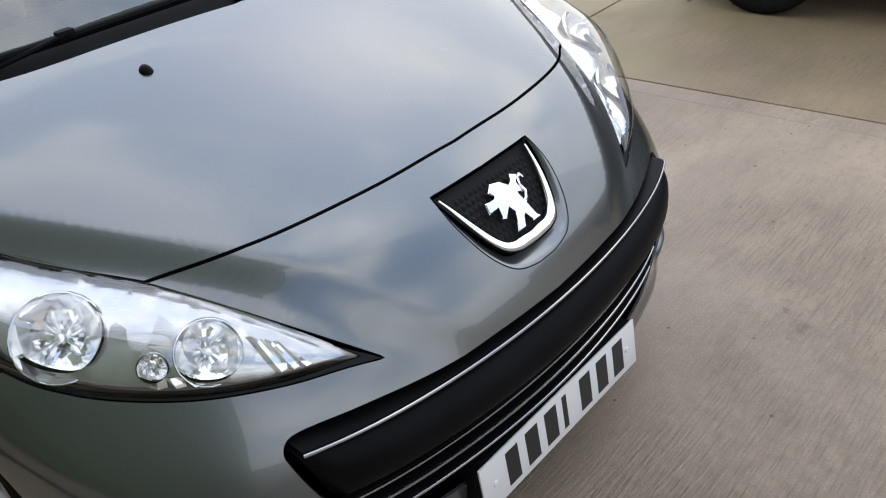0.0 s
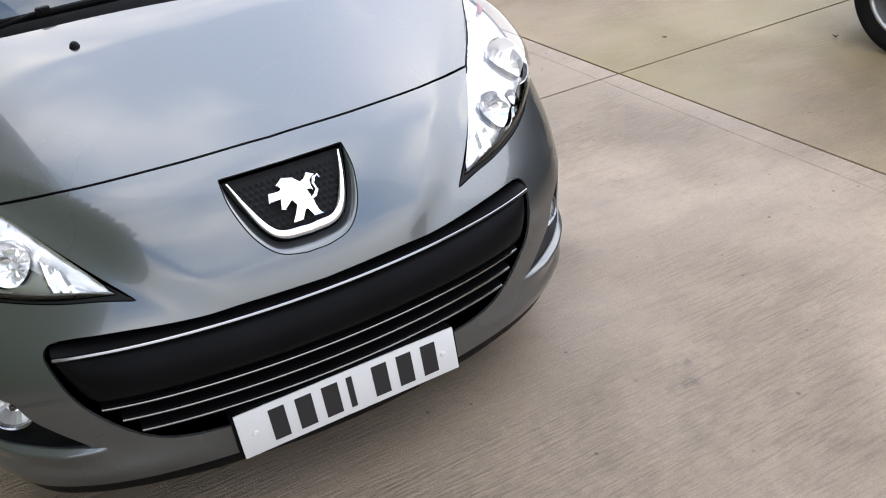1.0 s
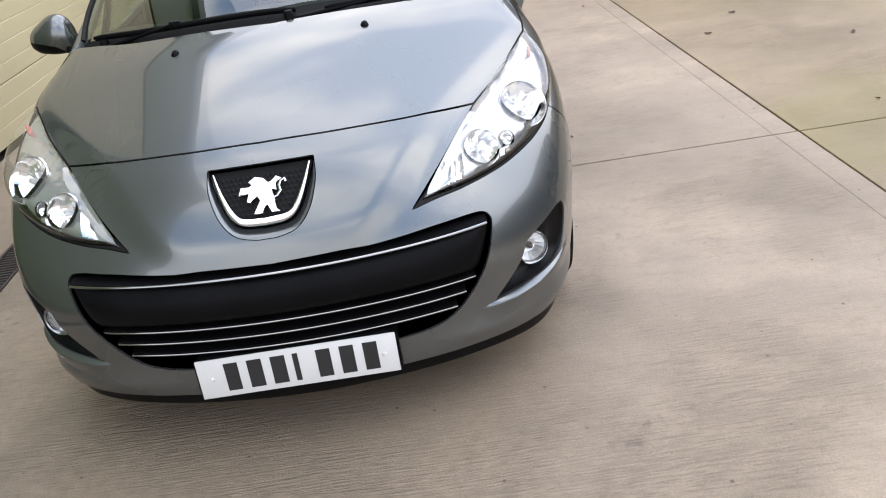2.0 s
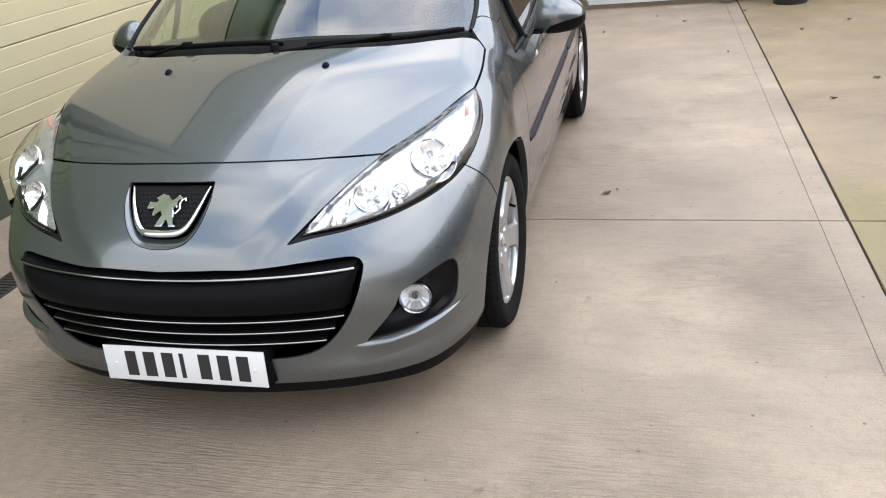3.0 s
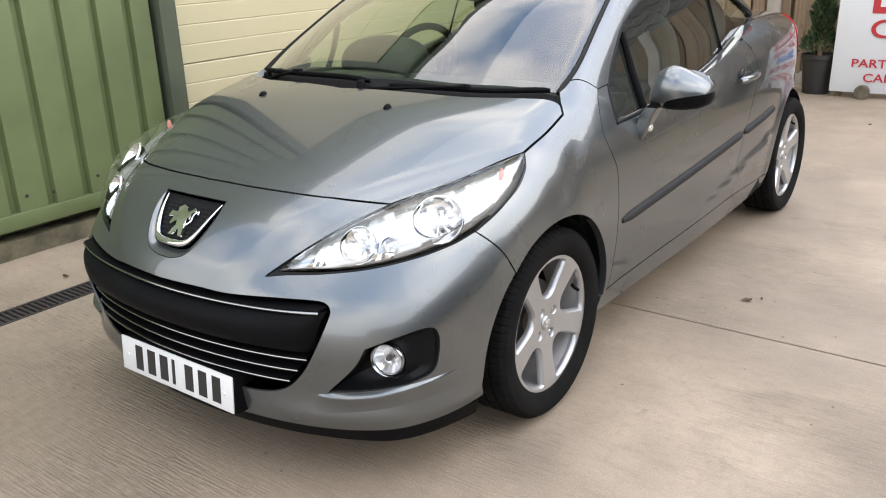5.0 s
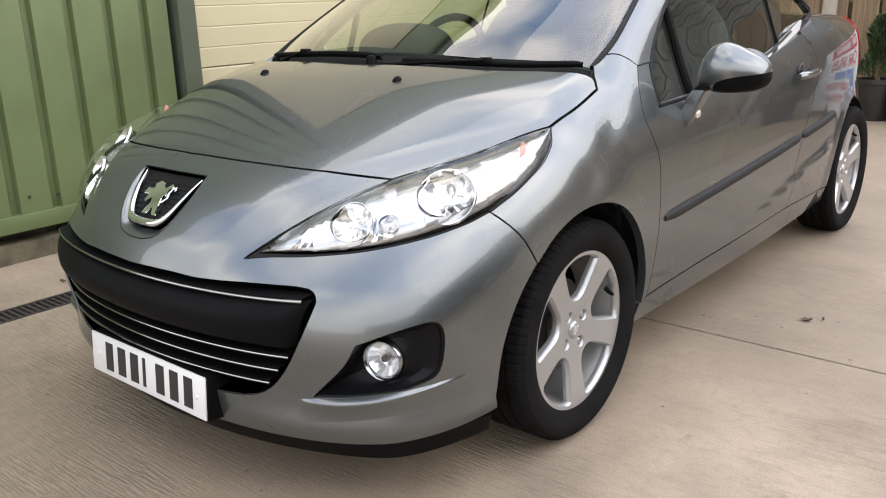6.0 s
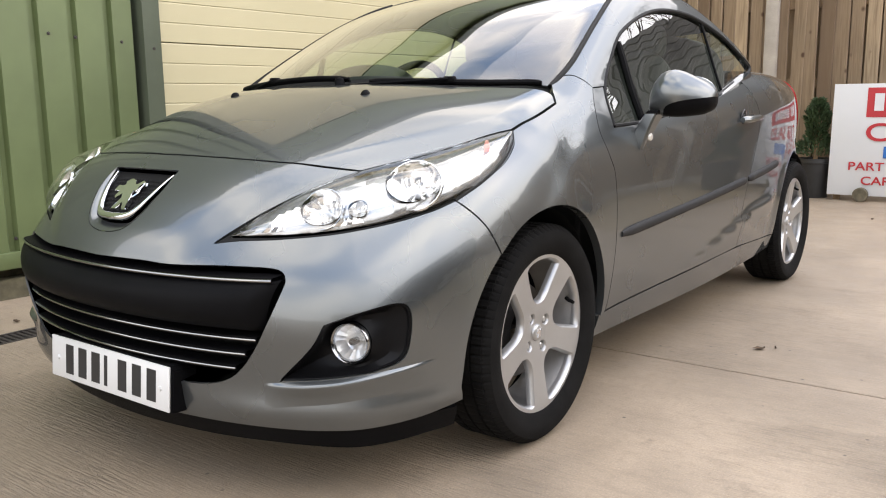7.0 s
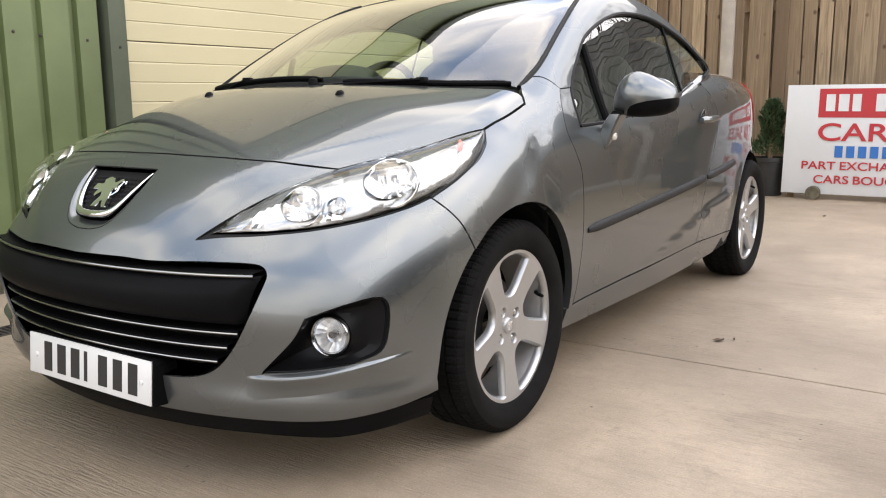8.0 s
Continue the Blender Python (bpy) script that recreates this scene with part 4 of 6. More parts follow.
# door mirrors
def egg(bm, c, size, power=2.6, nu=28, nv=18, squash=None):
    """Rounded box; squash(v) may bend it."""
    rings = []
    f = lambda t: math.copysign(abs(t) ** (2 / power), t)
    for j in range(1, nv):
        ph = math.pi * j / nv - math.pi / 2
        ring = []
        for i in range(nu):
            th = 2 * math.pi * i / nu
            v = Vector((f(math.cos(ph)) * f(math.cos(th)), f(math.cos(ph)) * f(math.sin(th)), f(math.sin(ph))))
            v = squash(v) if squash else v
            ring.append(bm.verts.new(Vector(c) + Vector([v[k] * size[k] for k in range(3)])))
        rings.append(ring)
    for a, b in zip(rings, rings[1:]):
        for i in range(nu):
            bm.faces.new((a[i], a[(i + 1) % nu], b[(i + 1) % nu], b[i]))
    for ring, up in ((rings[0], -1), (rings[-1], 1)):
        co = sum((v.co for v in ring), Vector()) / len(ring)
        tip = bm.verts.new(co)
        for i in range(nu):
            bm.faces.new((ring[(i + 1) % nu], ring[i], tip) if up < 0 else (ring[i], ring[(i + 1) % nu], tip))
    return bm


MX = [0.834, 0.842, 0.858, 0.882, 0.910, 0.940, 0.970, 0.995, 1.012, 1.022, 1.026]
M_TOP = natural_spline(MX, [0.925, 0.962, 1.003, 1.023, 1.027, 1.018, 1.002, 0.987, 0.973, 0.961, 0.952])
M_LOW = natural_spline(MX, [0.894, 0.890, 0.886, 0.882, 0.880, 0.881, 0.884, 0.889, 0.897, 0.907, 0.916])
M_FRONT = natural_spline(MX, [1.432, 1.412, 1.399, 1.392, 1.390, 1.396, 1.412, 1.430, 1.448, 1.466, 1.484])
M_REAR = natural_spline(MX, [1.450, 1.476, 1.492, 1.500, 1.506, 1.511, 1.517, 1.521, 1.523, 1.523, 1.517])
M_SEAM = natural_spline([0.834, 0.878, 0.892, 0.908, 0.930, 0.955, 1.000, 1.026], [0.878, 0.881, 0.904, 0.918, 0.926, 0.932, 0.938, 0.942])


def mirror_rows(upper):
    """Stations of the mirror housing, outboard, above or below the seam."""
    rows = []
    for x in 0.834 + 0.192 * (0.5 - 0.5 * np.cos(np.linspace(0, math.pi, 28))):
        t, l, f0, r0 = (float(f(x)) for f in (M_TOP, M_LOW, M_FRONT, M_REAR))
        seam = min(max(float(M_SEAM(x)), l + 0.0005), t - 0.0005)
        zc, hz = (t + l) / 2, (t - l) / 2
        cy = r0 - 0.35 * (r0 - f0)
        a = math.asin(max(-1, min(1, (seam - zc) / hz)))
        ang = np.linspace(a, math.pi - a, 19) if upper else np.linspace(a, -math.pi - a, 15)
        row = []
        for g in ang:
            s, c = math.sin(g), math.cos(g)
            k = abs(c) ** 0.85
            row.append((x, cy - k * (cy - f0) if c > 0 else cy + k * (r0 - cy), zc + hz * s))
        rows.append(row)
    return rows


def mirror_half(upper):
    def make(bm):
        vs = loft(bm, mirror_rows(upper))
        bm.faces.new(vs[-1])
        bm.faces.new(vs[0])
    return make


mirrors = both_sides("door_mirror", mirror_half(True), PAINT, label="metallic grey door mirror with black underside", angle=180)
both_sides("mirror_casing", mirror_half(False), BLACK, mirrors, angle=180)


def mirror_glass(bm):
    prism(bm, [(0.080 * math.cos(t), 0.058 * math.sin(t)) for t in [2 * math.pi * i / 28 for i in range(28)]],
          lambda u, v, d: (0.938 + u, 1.514 + 0.12 * u + d, 0.950 + v), 0.0, 0.006)


both_sides("mirror_glass", mirror_glass, CHROME, mirrors, "mirror glass", angle=20)


def mirror_arm(bm):
    """Foot of the mirror: narrow on the door, broad under the housing."""
    rows = []
    for z, x0, x1, y0, y1 in ((0.778, 0.808, 0.828, 1.395, 1.405), (0.800, 0.800, 0.838, 1.392, 1.420), (0.830, 0.800, 0.848, 1.392, 1.445), (0.865, 0.815, 0.861, 1.396, 1.460), (0.891, 0.832, 0.873, 1.400, 1.468)):
        r = 0.006
        rows.append([(x0, y1, z), (x0, y0 + r, z), (x0 + r, y0, z), (x1 - r, y0, z), (x1, y0 + r, z), (x1, y1 - r, z), (x1 - r, y1, z), (x0, y1, z)])
    loft(bm, rows)


both_sides("mirror_arm", mirror_arm, PAINT, mirrors, angle=40)


def mirror_joint(bm):
    rows = []
    for z, g in ((0.886, -0.004), (0.889, -0.0015), (0.895, -0.0015), (0.902, -0.004)):
        x0, x1, y0, y1 = 0.834 + 0.5 * (z - 0.889) - g, 0.874 + 0.5 * (z - 0.889) + g, 1.401 - g, 1.470 + g
        rows.append([(x0, y0, z), (x1, y0, z), (x1, y1, z), (x0, y1, z), (x0, y0, z)])
    loft(bm, rows)


both_sides("mirror_joint", mirror_joint, BLACK, mirrors, angle=20)
both_sides("indicator_lens", lambda bm: egg(bm, (0.842, 1.424, 0.818), (0.010, 0.017, 0.014), 2.2, 16, 10), surface("clear_indicator", (0.75, 0.72, 0.66), 0.12, 0.3), mirrors, "clear side indicator", angle=180)


# grille
def plan(x):
    return -0.02 + 0.28 * x ** 2 + 0.66 * x ** 6


grille = panel("grille", car, MATT, body_dist, (0.35, -0.94, 0), GRILLE, half="join", spacing=0.03, offset=-0.085, rim=-0.08, gap=0.0, label="black plastic front grille")[0]
bm = bmesh.new()
rows = []
for j in range(13):
    v = j / 12
    z = 0.436 + 0.102 * v
    X = 0.502 + 0.036 * v
    out = 0.030 * (1 - abs(2 * v - 1) ** 2.6)
    rows.append([(X * u, plan(X * abs(u)) + 0.018 - out * (1 - 0.5 * abs(u) ** 10) + (0.02 if abs(u) > 0.999 else 0), z + 0.012 * u * u * v) for u in np.linspace(-1, 1, 61)])
rows = [[(x, y + 0.05, z) for x, y, z in rows[0]]] + rows + [[(x, y + 0.05, z) for x, y, z in rows[-1]]]
loft(bm, rows)
part("grille_band", bm, BLACK, grille, "broad black plastic band across the grille", angle=60)
for z, X, rise, dy in ((0.550, 0.534, 0.003, 0.014), (0.413, 0.487, 0.0, 0.022), (0.377, 0.458, 0.0, 0.024), (0.341, 0.430, 0.0, 0.026)):
    pts = [(x, plan(abs(x)) + dy, z + rise * (x / X) ** 2) for x in np.linspace(-X, X, 49)]
    bm = bmesh.new()
    tube(bm, pts, 0.0030 if z > 0.5 else 0.0025, 8, 1.2)
    part("chrome_strip", bm, SATIN, grille, "thin chrome strip")
    bm = bmesh.new()
    rows = [[(x, y + 0.002, zz - 0.006) for x, y, zz in pts], [(x, y + 0.002, zz + 0.006) for x, y, zz in pts], [(x, y + 0.045, zz + 0.009) for x, y, zz in pts], [(x, y + 0.045, zz - 0.009) for x, y, zz in pts]]
    loft(bm, rows + rows[:1])
    part("grille_slat", bm, BLACK, grille)

# number plate on its plinth
plate_m = Matrix.Translation((0, 0.004, 0.271)) @ Matrix.Rotation(radians(-5), 4, "X")
bm = bmesh.new()
pl = [(-0.266, -0.058), (0.266, -0.058), (0.266, 0.045), (0.25, 0.058), (-0.25, 0.058), (-0.266, 0.045)]
prism(bm, pl, lambda u, v, d: plate_m @ Vector((u, d, v)), 0.0, 0.07)
bmesh.ops.bevel(bm, geom=bm.edges[:], offset=0.003, segments=2, affect="EDGES")
part("plate_holder", bm, BLACK, car)
bm = bmesh.new()
box(bm, (-0.26, -0.006, -0.0555), (0.26, -0.001, 0.0555), 0.0015, m=plate_m)
plate = part("number_plate", bm, PLATE, car, "white front number plate with black bars")
x = -0.196
for w in (0.036, 0.038, 0.038, 0.014, None, 0.037, 0.037, 0.037):
    if w is None:
        x += 0.026
        continue
    bm = bmesh.new()
    cell = 0.02 if w < 0.02 else 0.05
    box(bm, (x + (cell - w) / 2, -0.0068, -0.0395), (x + (cell + w) / 2, -0.0058, 0.0395), m=plate_m)
    part("plate_bar", bm, INK, plate, smooth=False)
    x += cell + 0.011
for sx in (-0.225, 0.225):
    bm = bmesh.new()
    lathe(bm, [(0.0, -0.0095), (0.005, -0.009), (0.007, -0.006)], 14, lambda r, a, t, sx=sx: plate_m @ Vector((sx + r * math.cos(t), a, -0.002 + r * math.sin(t))))
    part("screw_cap", bm, PLATE, plate)

# lower lip
LIP = [[(0, 0.012, 0.19), (0.25, 0.03, 0.19), (0.5, 0.09, 0.19), (0.70, 0.22, 0.19), (0.79, 0.36, 0.19), (0.80, 0.455, 0.188)], [(0.80, 0.455, 0.188), (0.775, 0.47, 0.135)],
       [(0.775, 0.47, 0.135), (0.76, 0.36, 0.135), (0.68, 0.24, 0.135), (0.5, 0.11, 0.135), (0.25, 0.06, 0.135), (0, 0.05, 0.135)], [(0, 0.05, 0.135), (0, 0.012, 0.19)]]
panel("lower_lip", car, BLACK, body_dist, (0.5, -0.85, 0), LIP, half="join", spacing=0.03, rim=0.04, offset=-0.006, gap=0.0)

# badge in its scooped recess
badge = panel("badge", car, MATT, body_dist, (0, -0.75, 0.66), EMBLEM, half="join", spacing=0.02, offset=-0.016, rim=-0.012, gap=-0.001, label="black badge panel in a chrome frame")[0]
bm = bmesh.new()
inner = on_body(body_dist, [(0.121, 0.153, 0.764), (0.103, 0.112, 0.721), (0.080, 0.080, 0.681), (0.053, 0.062, 0.664), (0, 0.058, 0.660)], 6, -0.006)
tube(bm, np.concatenate([inner[:-1], (inner * FLIP)[::-1]]), [0.0025 + 0.0105 * min(1, i / 20, (2 * len(inner) - 2 - i) / 20) for i in range(2 * len(inner) - 1)], 10, 0.8)
part("badge_frame", bm, CHROME, badge, "polished chrome badge frame", angle=80)
bm = bmesh.new()
def spaced(seg, n):
    c = np.array(curve_points(seg, 20))
    L = np.r_[0, np.cumsum(np.linalg.norm(np.diff(c, axis=0), axis=1))]
    return np.stack([np.interp(np.linspace(0, L[-1], n), L, c[:, k]) for k in range(3)], axis=1)


so, si = snap(body_dist, spaced(SCOOP, 40)), snap(body_dist, spaced(EMBLEM[1], 40))
so[-1, 0] = si[-1, 0] = 0
rows = []
for k in range(7):
    q = k / 6
    p = snap(body_dist, so * (1 - q) + si * q)
    p = p - (0.016 * step(0.0, 1.0, q)) * gradient(body_dist, p)
    p[-1, 0] = 0
    rows.append(np.concatenate([p, (p * FLIP)[-2::-1]]))
loft(bm, rows)
part("badge_scoop", bm, PAINT, badge, "scooped paint edge round the badge", angle=180)
bm = bmesh.new()
for i in range(-9, 10):
    for j in range(9):
        u = (i + 0.5 * (j % 2)) * 0.0125
        q = 0.1 + 0.85 * j / 9
        half = 0.066 + 0.050 * q
        if abs(u) > half:
            continue
        c = snap(body_dist, np.array([(u, 0.055 + 0.095 * q, 0.655 + 0.117 * q)]))[0]
        n = gradient(body_dist, c[None])[0]
        c = c - 0.0145 * n
        e = np.cross(n, (1, 0, 0))
        ring = [bm.verts.new(tuple(c + 0.0056 * (math.cos(k * math.pi / 3) * np.array((1, 0, 0)) + math.sin(k * math.pi / 3) * e))) for k in range(6)]
        tip = bm.verts.new(tuple(c + 0.0028 * n))
        for k in range(6):
            bm.faces.new((ring[k], ring[(k + 1) % 6], tip))
part("badge_mesh", bm, MATT, badge, smooth=False)
# plain shape of the emblem: a slanting body with four short limbs
bm = bmesh.new()
EMB = [(-0.058, 0.004), (-0.030, 0.008), (-0.040, -0.014), (-0.030, -0.018), (-0.012, 0.000), (-0.004, -0.016), (-0.016, -0.034), (-0.026, -0.048), (-0.004, -0.048), (0.004, -0.030), (0.012, -0.026),
       (0.018, -0.048), (0.040, -0.048), (0.030, -0.040), (0.030, -0.020), (0.026, 0.000), (0.020, 0.014), (0.036, 0.004), (0.034, 0.026), (0.050, 0.036), (0.036, 0.044), (0.026, 0.030), (0.016, 0.026),
       (0.006, 0.042), (-0.016, 0.048), (-0.032, 0.036), (-0.022, 0.026), (-0.030, 0.020), (-0.052, 0.024)]
cc = np.array((0.0, 0.098, 0.715))


def on_badge(u, v, d):
    c = snap(body_dist, cc[None] + np.array([(u, 0.68 * v, 0.73 * v)]))[0]
    return tuple(c + gradient(body_dist, c[None])[0] * d)


prism(bm, EMB, on_badge, -0.013, -0.001)
bmesh.ops.bevel(bm, geom=[e for e in bm.edges if all(abs(body_dist(np.array(v.co)) + 0.001) < 0.004 for v in e.verts)], offset=0.0016, segments=2, affect="EDGES")
tube(bm, [on_badge(u, v, -0.004) for u, v in ((0.026, -0.012), (0.036, -0.008), (0.044, 0.004), (0.041, 0.018), (0.047, 0.030), (0.056, 0.034), (0.060, 0.026))], [0.004, 0.004, 0.0036, 0.0034, 0.0036, 0.004, 0.003], 6, 0.8)
part("badge_emblem", bm, CHROME, badge, "chrome emblem reduced to a plain shape", angle=30)


# ledges under the fog lamps
both_sides("bumper_ledge", lambda bm: loft(bm, shelf([(0.500, 0.078, 0.304), (0.56, 0.11, 0.312), (0.64, 0.165, 0.320), (0.715, 0.25, 0.333), (0.775, 0.37, 0.345)], 0.018)), PAINT, front_bumper, angle=70)


# fog lamps
def disc_frame(c, axis):
    a = Vector(axis).normalized()
    s = a.cross(Vector((0, 0, 1))).normalized()
    u = s.cross(a)
    return lambda r, d, t: Vector(c) + a * d + r * (math.cos(t) * s + math.sin(t) * u)


FOG_C, FOG_A = (0.652, 0.214, 0.402), (0.28, -0.95, 0.06)
fr = disc_frame(FOG_C, FOG_A)


def fog_pocket(bm):
    """Surround sloping in from the bumper's opening to the lamp, with a flat lip and a fold along its floor."""
    rim = snap(body_dist, densify(FOG, 0.008))
    out = gradient(body_dist, rim)
    mid, a = np.array(FOG_C), np.array(FOG_A) / np.linalg.norm(FOG_A)
    flat = (rim - mid) - ((rim - mid) @ a)[:, None] * a
    ring = mid + 0.0500 * flat / np.linalg.norm(flat, axis=1, keepdims=True) - 0.004 * a
    foot = mid + 0.0500 * flat / np.linalg.norm(flat, axis=1, keepdims=True) - 0.03 * a
    rows = []
    for q, sink in ((-0.02, 0.004), (0.03, 0.003), (0.06, 0.010), (0.35, 0.018), (0.62, 0.014), (0.85, 0.006), (1.0, 0.0)):
        rows.append(rim * (1 - q) + ring * q - sink * out)
    rows.append(foot)
    loft(bm, [np.concatenate([r, r[:1]]) for r in rows])
    bmesh.ops.remove_doubles(bm, verts=bm.verts[:], dist=1e-6)


pockets = both_sides("fog_pocket", fog_pocket, FOGBLACK, car, "black plastic fog lamp surround", angle=28)
both_sides("fog_ring", lambda bm: lathe(bm, [(0.040, -0.03), (0.047, -0.03), (0.049, 0.006), (0.046, 0.011), (0.042, 0.008), (0.040, 0.0)], 36, fr), SATIN, pockets, "chrome fog lamp ring", angle=60)
both_sides("fog_reflector", lambda bm: lathe(bm, [(0.001, -0.030), (0.010, -0.029), (0.022, -0.022), (0.034, -0.010), (0.0415, 0.002)], 18, fr), DULLCHROME, pockets, angle=14)
both_sides("fog_bulb", lambda bm: lathe(bm, [(0.0005, 0.002), (0.006, 0.0), (0.009, -0.006), (0.009, -0.028)], 14, fr), GLOSSBLACK, pockets)
both_sides("fog_lens", lambda bm: lathe(bm, [(0.0005, 0.012), (0.015, 0.0115), (0.030, 0.009), (0.0415, 0.004)], 36, fr), LENS, pockets, angle=90)


# headlamps
LENS_INNER = [(0.557, 0.372, 0.776), (0.472, 0.228, 0.711), (0.385, 0.098, 0.638)]
LENS_LOWER = [(0.385, 0.098, 0.638), (0.50, 0.152, 0.6425), (0.60, 0.226, 0.6515), (0.685, 0.317, 0.6695), (0.740, 0.402, 0.6915), (0.768, 0.466, 0.7125)]
LENS_REAR = [(0.768, 0.466, 0.7125)] + LAMP_REAR[1:]
LAMP = [LAMP_TOP[::-1], LENS_INNER, LENS_LOWER, LENS_REAR]
LAMP_VIEW = (0.62, -0.65, 0.44)
LAMP_DEPTH = 0.014


def flat_line(points):
    """Rough places on the body, seen along the lamp's view."""
    d = np.array(LAMP_VIEW) / np.linalg.norm(LAMP_VIEW)
    e1 = np.cross((0, 0, 1), d)
    e1 /= np.linalg.norm(e1)
    c = np.asarray(points, float)
    return np.stack([c @ e1, c @ np.cross(d, e1)], axis=-1)


UPPER_LINE = flat_line(snap(body_dist, np.array(curve_points(LAMP_TOP[::-1], 5) + curve_points(LENS_INNER, 5)[1:])))
LOWER_LINE = flat_line(snap(body_dist, np.array(curve_points(LENS_LOWER, 4) + curve_points(LENS_REAR, 4)[1:])))


def line_gap(q, line):
    d = np.full(q.shape[:-1], 1e9)
    for a, b in zip(line, line[1:]):
        ab = b - a
        t = np.clip(((q - a) @ ab) / max(ab @ ab, 1e-12), 0, 1)
        d = np.minimum(d, np.linalg.norm(q - a - t[..., None] * ab, axis=-1))
    return d


def swollen(amount):
    """The body surface with the headlamp swelling out between its edges."""
    def dist(p):
        q = flat_line(np.abs(p) * np.array((1.0, 1.0, 1.0)))
        d = 1 / np.sqrt(1 / (0.36 * line_gap(q, UPPER_LINE) ** 2 + 1e-8) + 1 / (line_gap(q, LOWER_LINE) ** 2 + 1e-8))
        return body_dist(p) - amount * (1 - np.exp(-d / 0.032)) * (0.75 + 0.25 * step(0.2, 0.4, p[..., 1]))
    return dist


lens_dist, bowl_dist = swollen(0.074), swollen(0.036)


def spot(c, r, n=24):
    """Round hole in the lamp's inner plate."""
    c = snap(bowl_dist, np.array([c]))[0]
    k = gradient(bowl_dist, c[None])[0]
    a = np.cross(k, (0, 0, 1))
    a /= np.linalg.norm(a)
    b = np.cross(a, k)
    return [[tuple(c + r * (math.cos(2 * math.pi * i / n) * a + math.sin(2 * math.pi * i / n) * b)) for i in range(n + 1)]]


LAMP_A, LAMP_B, LAMP_C = ((0.692, 0.404, 0.747), 0.067), ((0.618, 0.290, 0.690), 0.022), ((0.552, 0.242, 0.695), 0.050)


def faceted(name, base, rough, metal, cells, tilt):
    """Silvered plastic pressed into small flat facets, each leaning its own way."""
    m = surface(name, base, rough, metal, vary=0.02, rough_vary=0.03)
    nt = m.node_tree
    tc, geo = add(nt, "ShaderNodeTexCoord"), add(nt, "ShaderNodeNewGeometry")
    mp = add(nt, "ShaderNodeMapping", {"Vector": tc.outputs["Object"], "Scale": cells})
    v = add(nt, "ShaderNodeTexVoronoi", {"Vector": mp.outputs[0], "Scale": 1.0})
    c = add(nt, "ShaderNodeVectorMath", {0: v.outputs["Color"], 1: (0.5, 0.5, 0.5)}, operation="SUBTRACT")
    k = add(nt, "ShaderNodeVectorMath", {0: c.outputs[0], 1: (tilt, tilt, tilt)}, operation="MULTIPLY")
    n = add(nt, "ShaderNodeVectorMath", {0: geo.outputs["Normal"], 1: k.outputs[0]}, operation="ADD")
    n = add(nt, "ShaderNodeVectorMath", {0: n.outputs[0]}, operation="NORMALIZE")
    p = next(q for q in nt.nodes if q.type == "BSDF_PRINCIPLED")
    nt.links.new(n.outputs[0], p.inputs["Normal"])
    return m


SILVER = faceted("silvered_lamp_plate", (0.52, 0.52, 0.515), 0.24, 0.75, (36, 36, 16), 0.20)
FLUTED = faceted("silvered_bowl", (0.90, 0.90, 0.89), 0.09, 0.85, (30, 30, 18), 0.30)
lamps = panel("headlight", car, SILVER, bowl_dist, LAMP_VIEW, LAMP, [spot(*LAMP_A), spot(*LAMP_B), spot(*LAMP_C)], spacing=0.012, edge=0.006, offset=-LAMP_DEPTH, rim=3e-3 - LAMP_DEPTH, gap=0.001, rings=(0.004, 0.010), label="headlight with chrome reflectors under a clear lens")
panel("headlight_lens", lamps, LENS, lens_dist, LAMP_VIEW, LAMP, spacing=0.012, edge=0.006, rim=0.0, offset=0.001, gap=0.0015, rings=(0.003, 0.007, 0.013), label="clear plastic headlight lens")
panel("headlight_edge", lamps, SEAL, body_dist, LAMP_VIEW, [LAMP_LOWER, [LAMP_LOWER[-1], LENS_LOWER[-1]], LENS_LOWER[::-1], [LENS_LOWER[0], (0.408, 0.130, 0.660)], [(0.408, 0.130, 0.660), LAMP_LOWER[0]]],
      spacing=0.01, edge=0.008, rim=0.012, offset=-0.003, gap=0.0003, label="black edge under the headlight lens")
both_sides("headlight_seal", bead(body_dist, LAMP_REAR, 0.0045, -0.002), SEAL, lamps)
both_sides("headlight_seal", bead(body_dist, LAMP_TOP, 0.0032, -0.004), SEAL, lamps)
rng = random.Random(11)
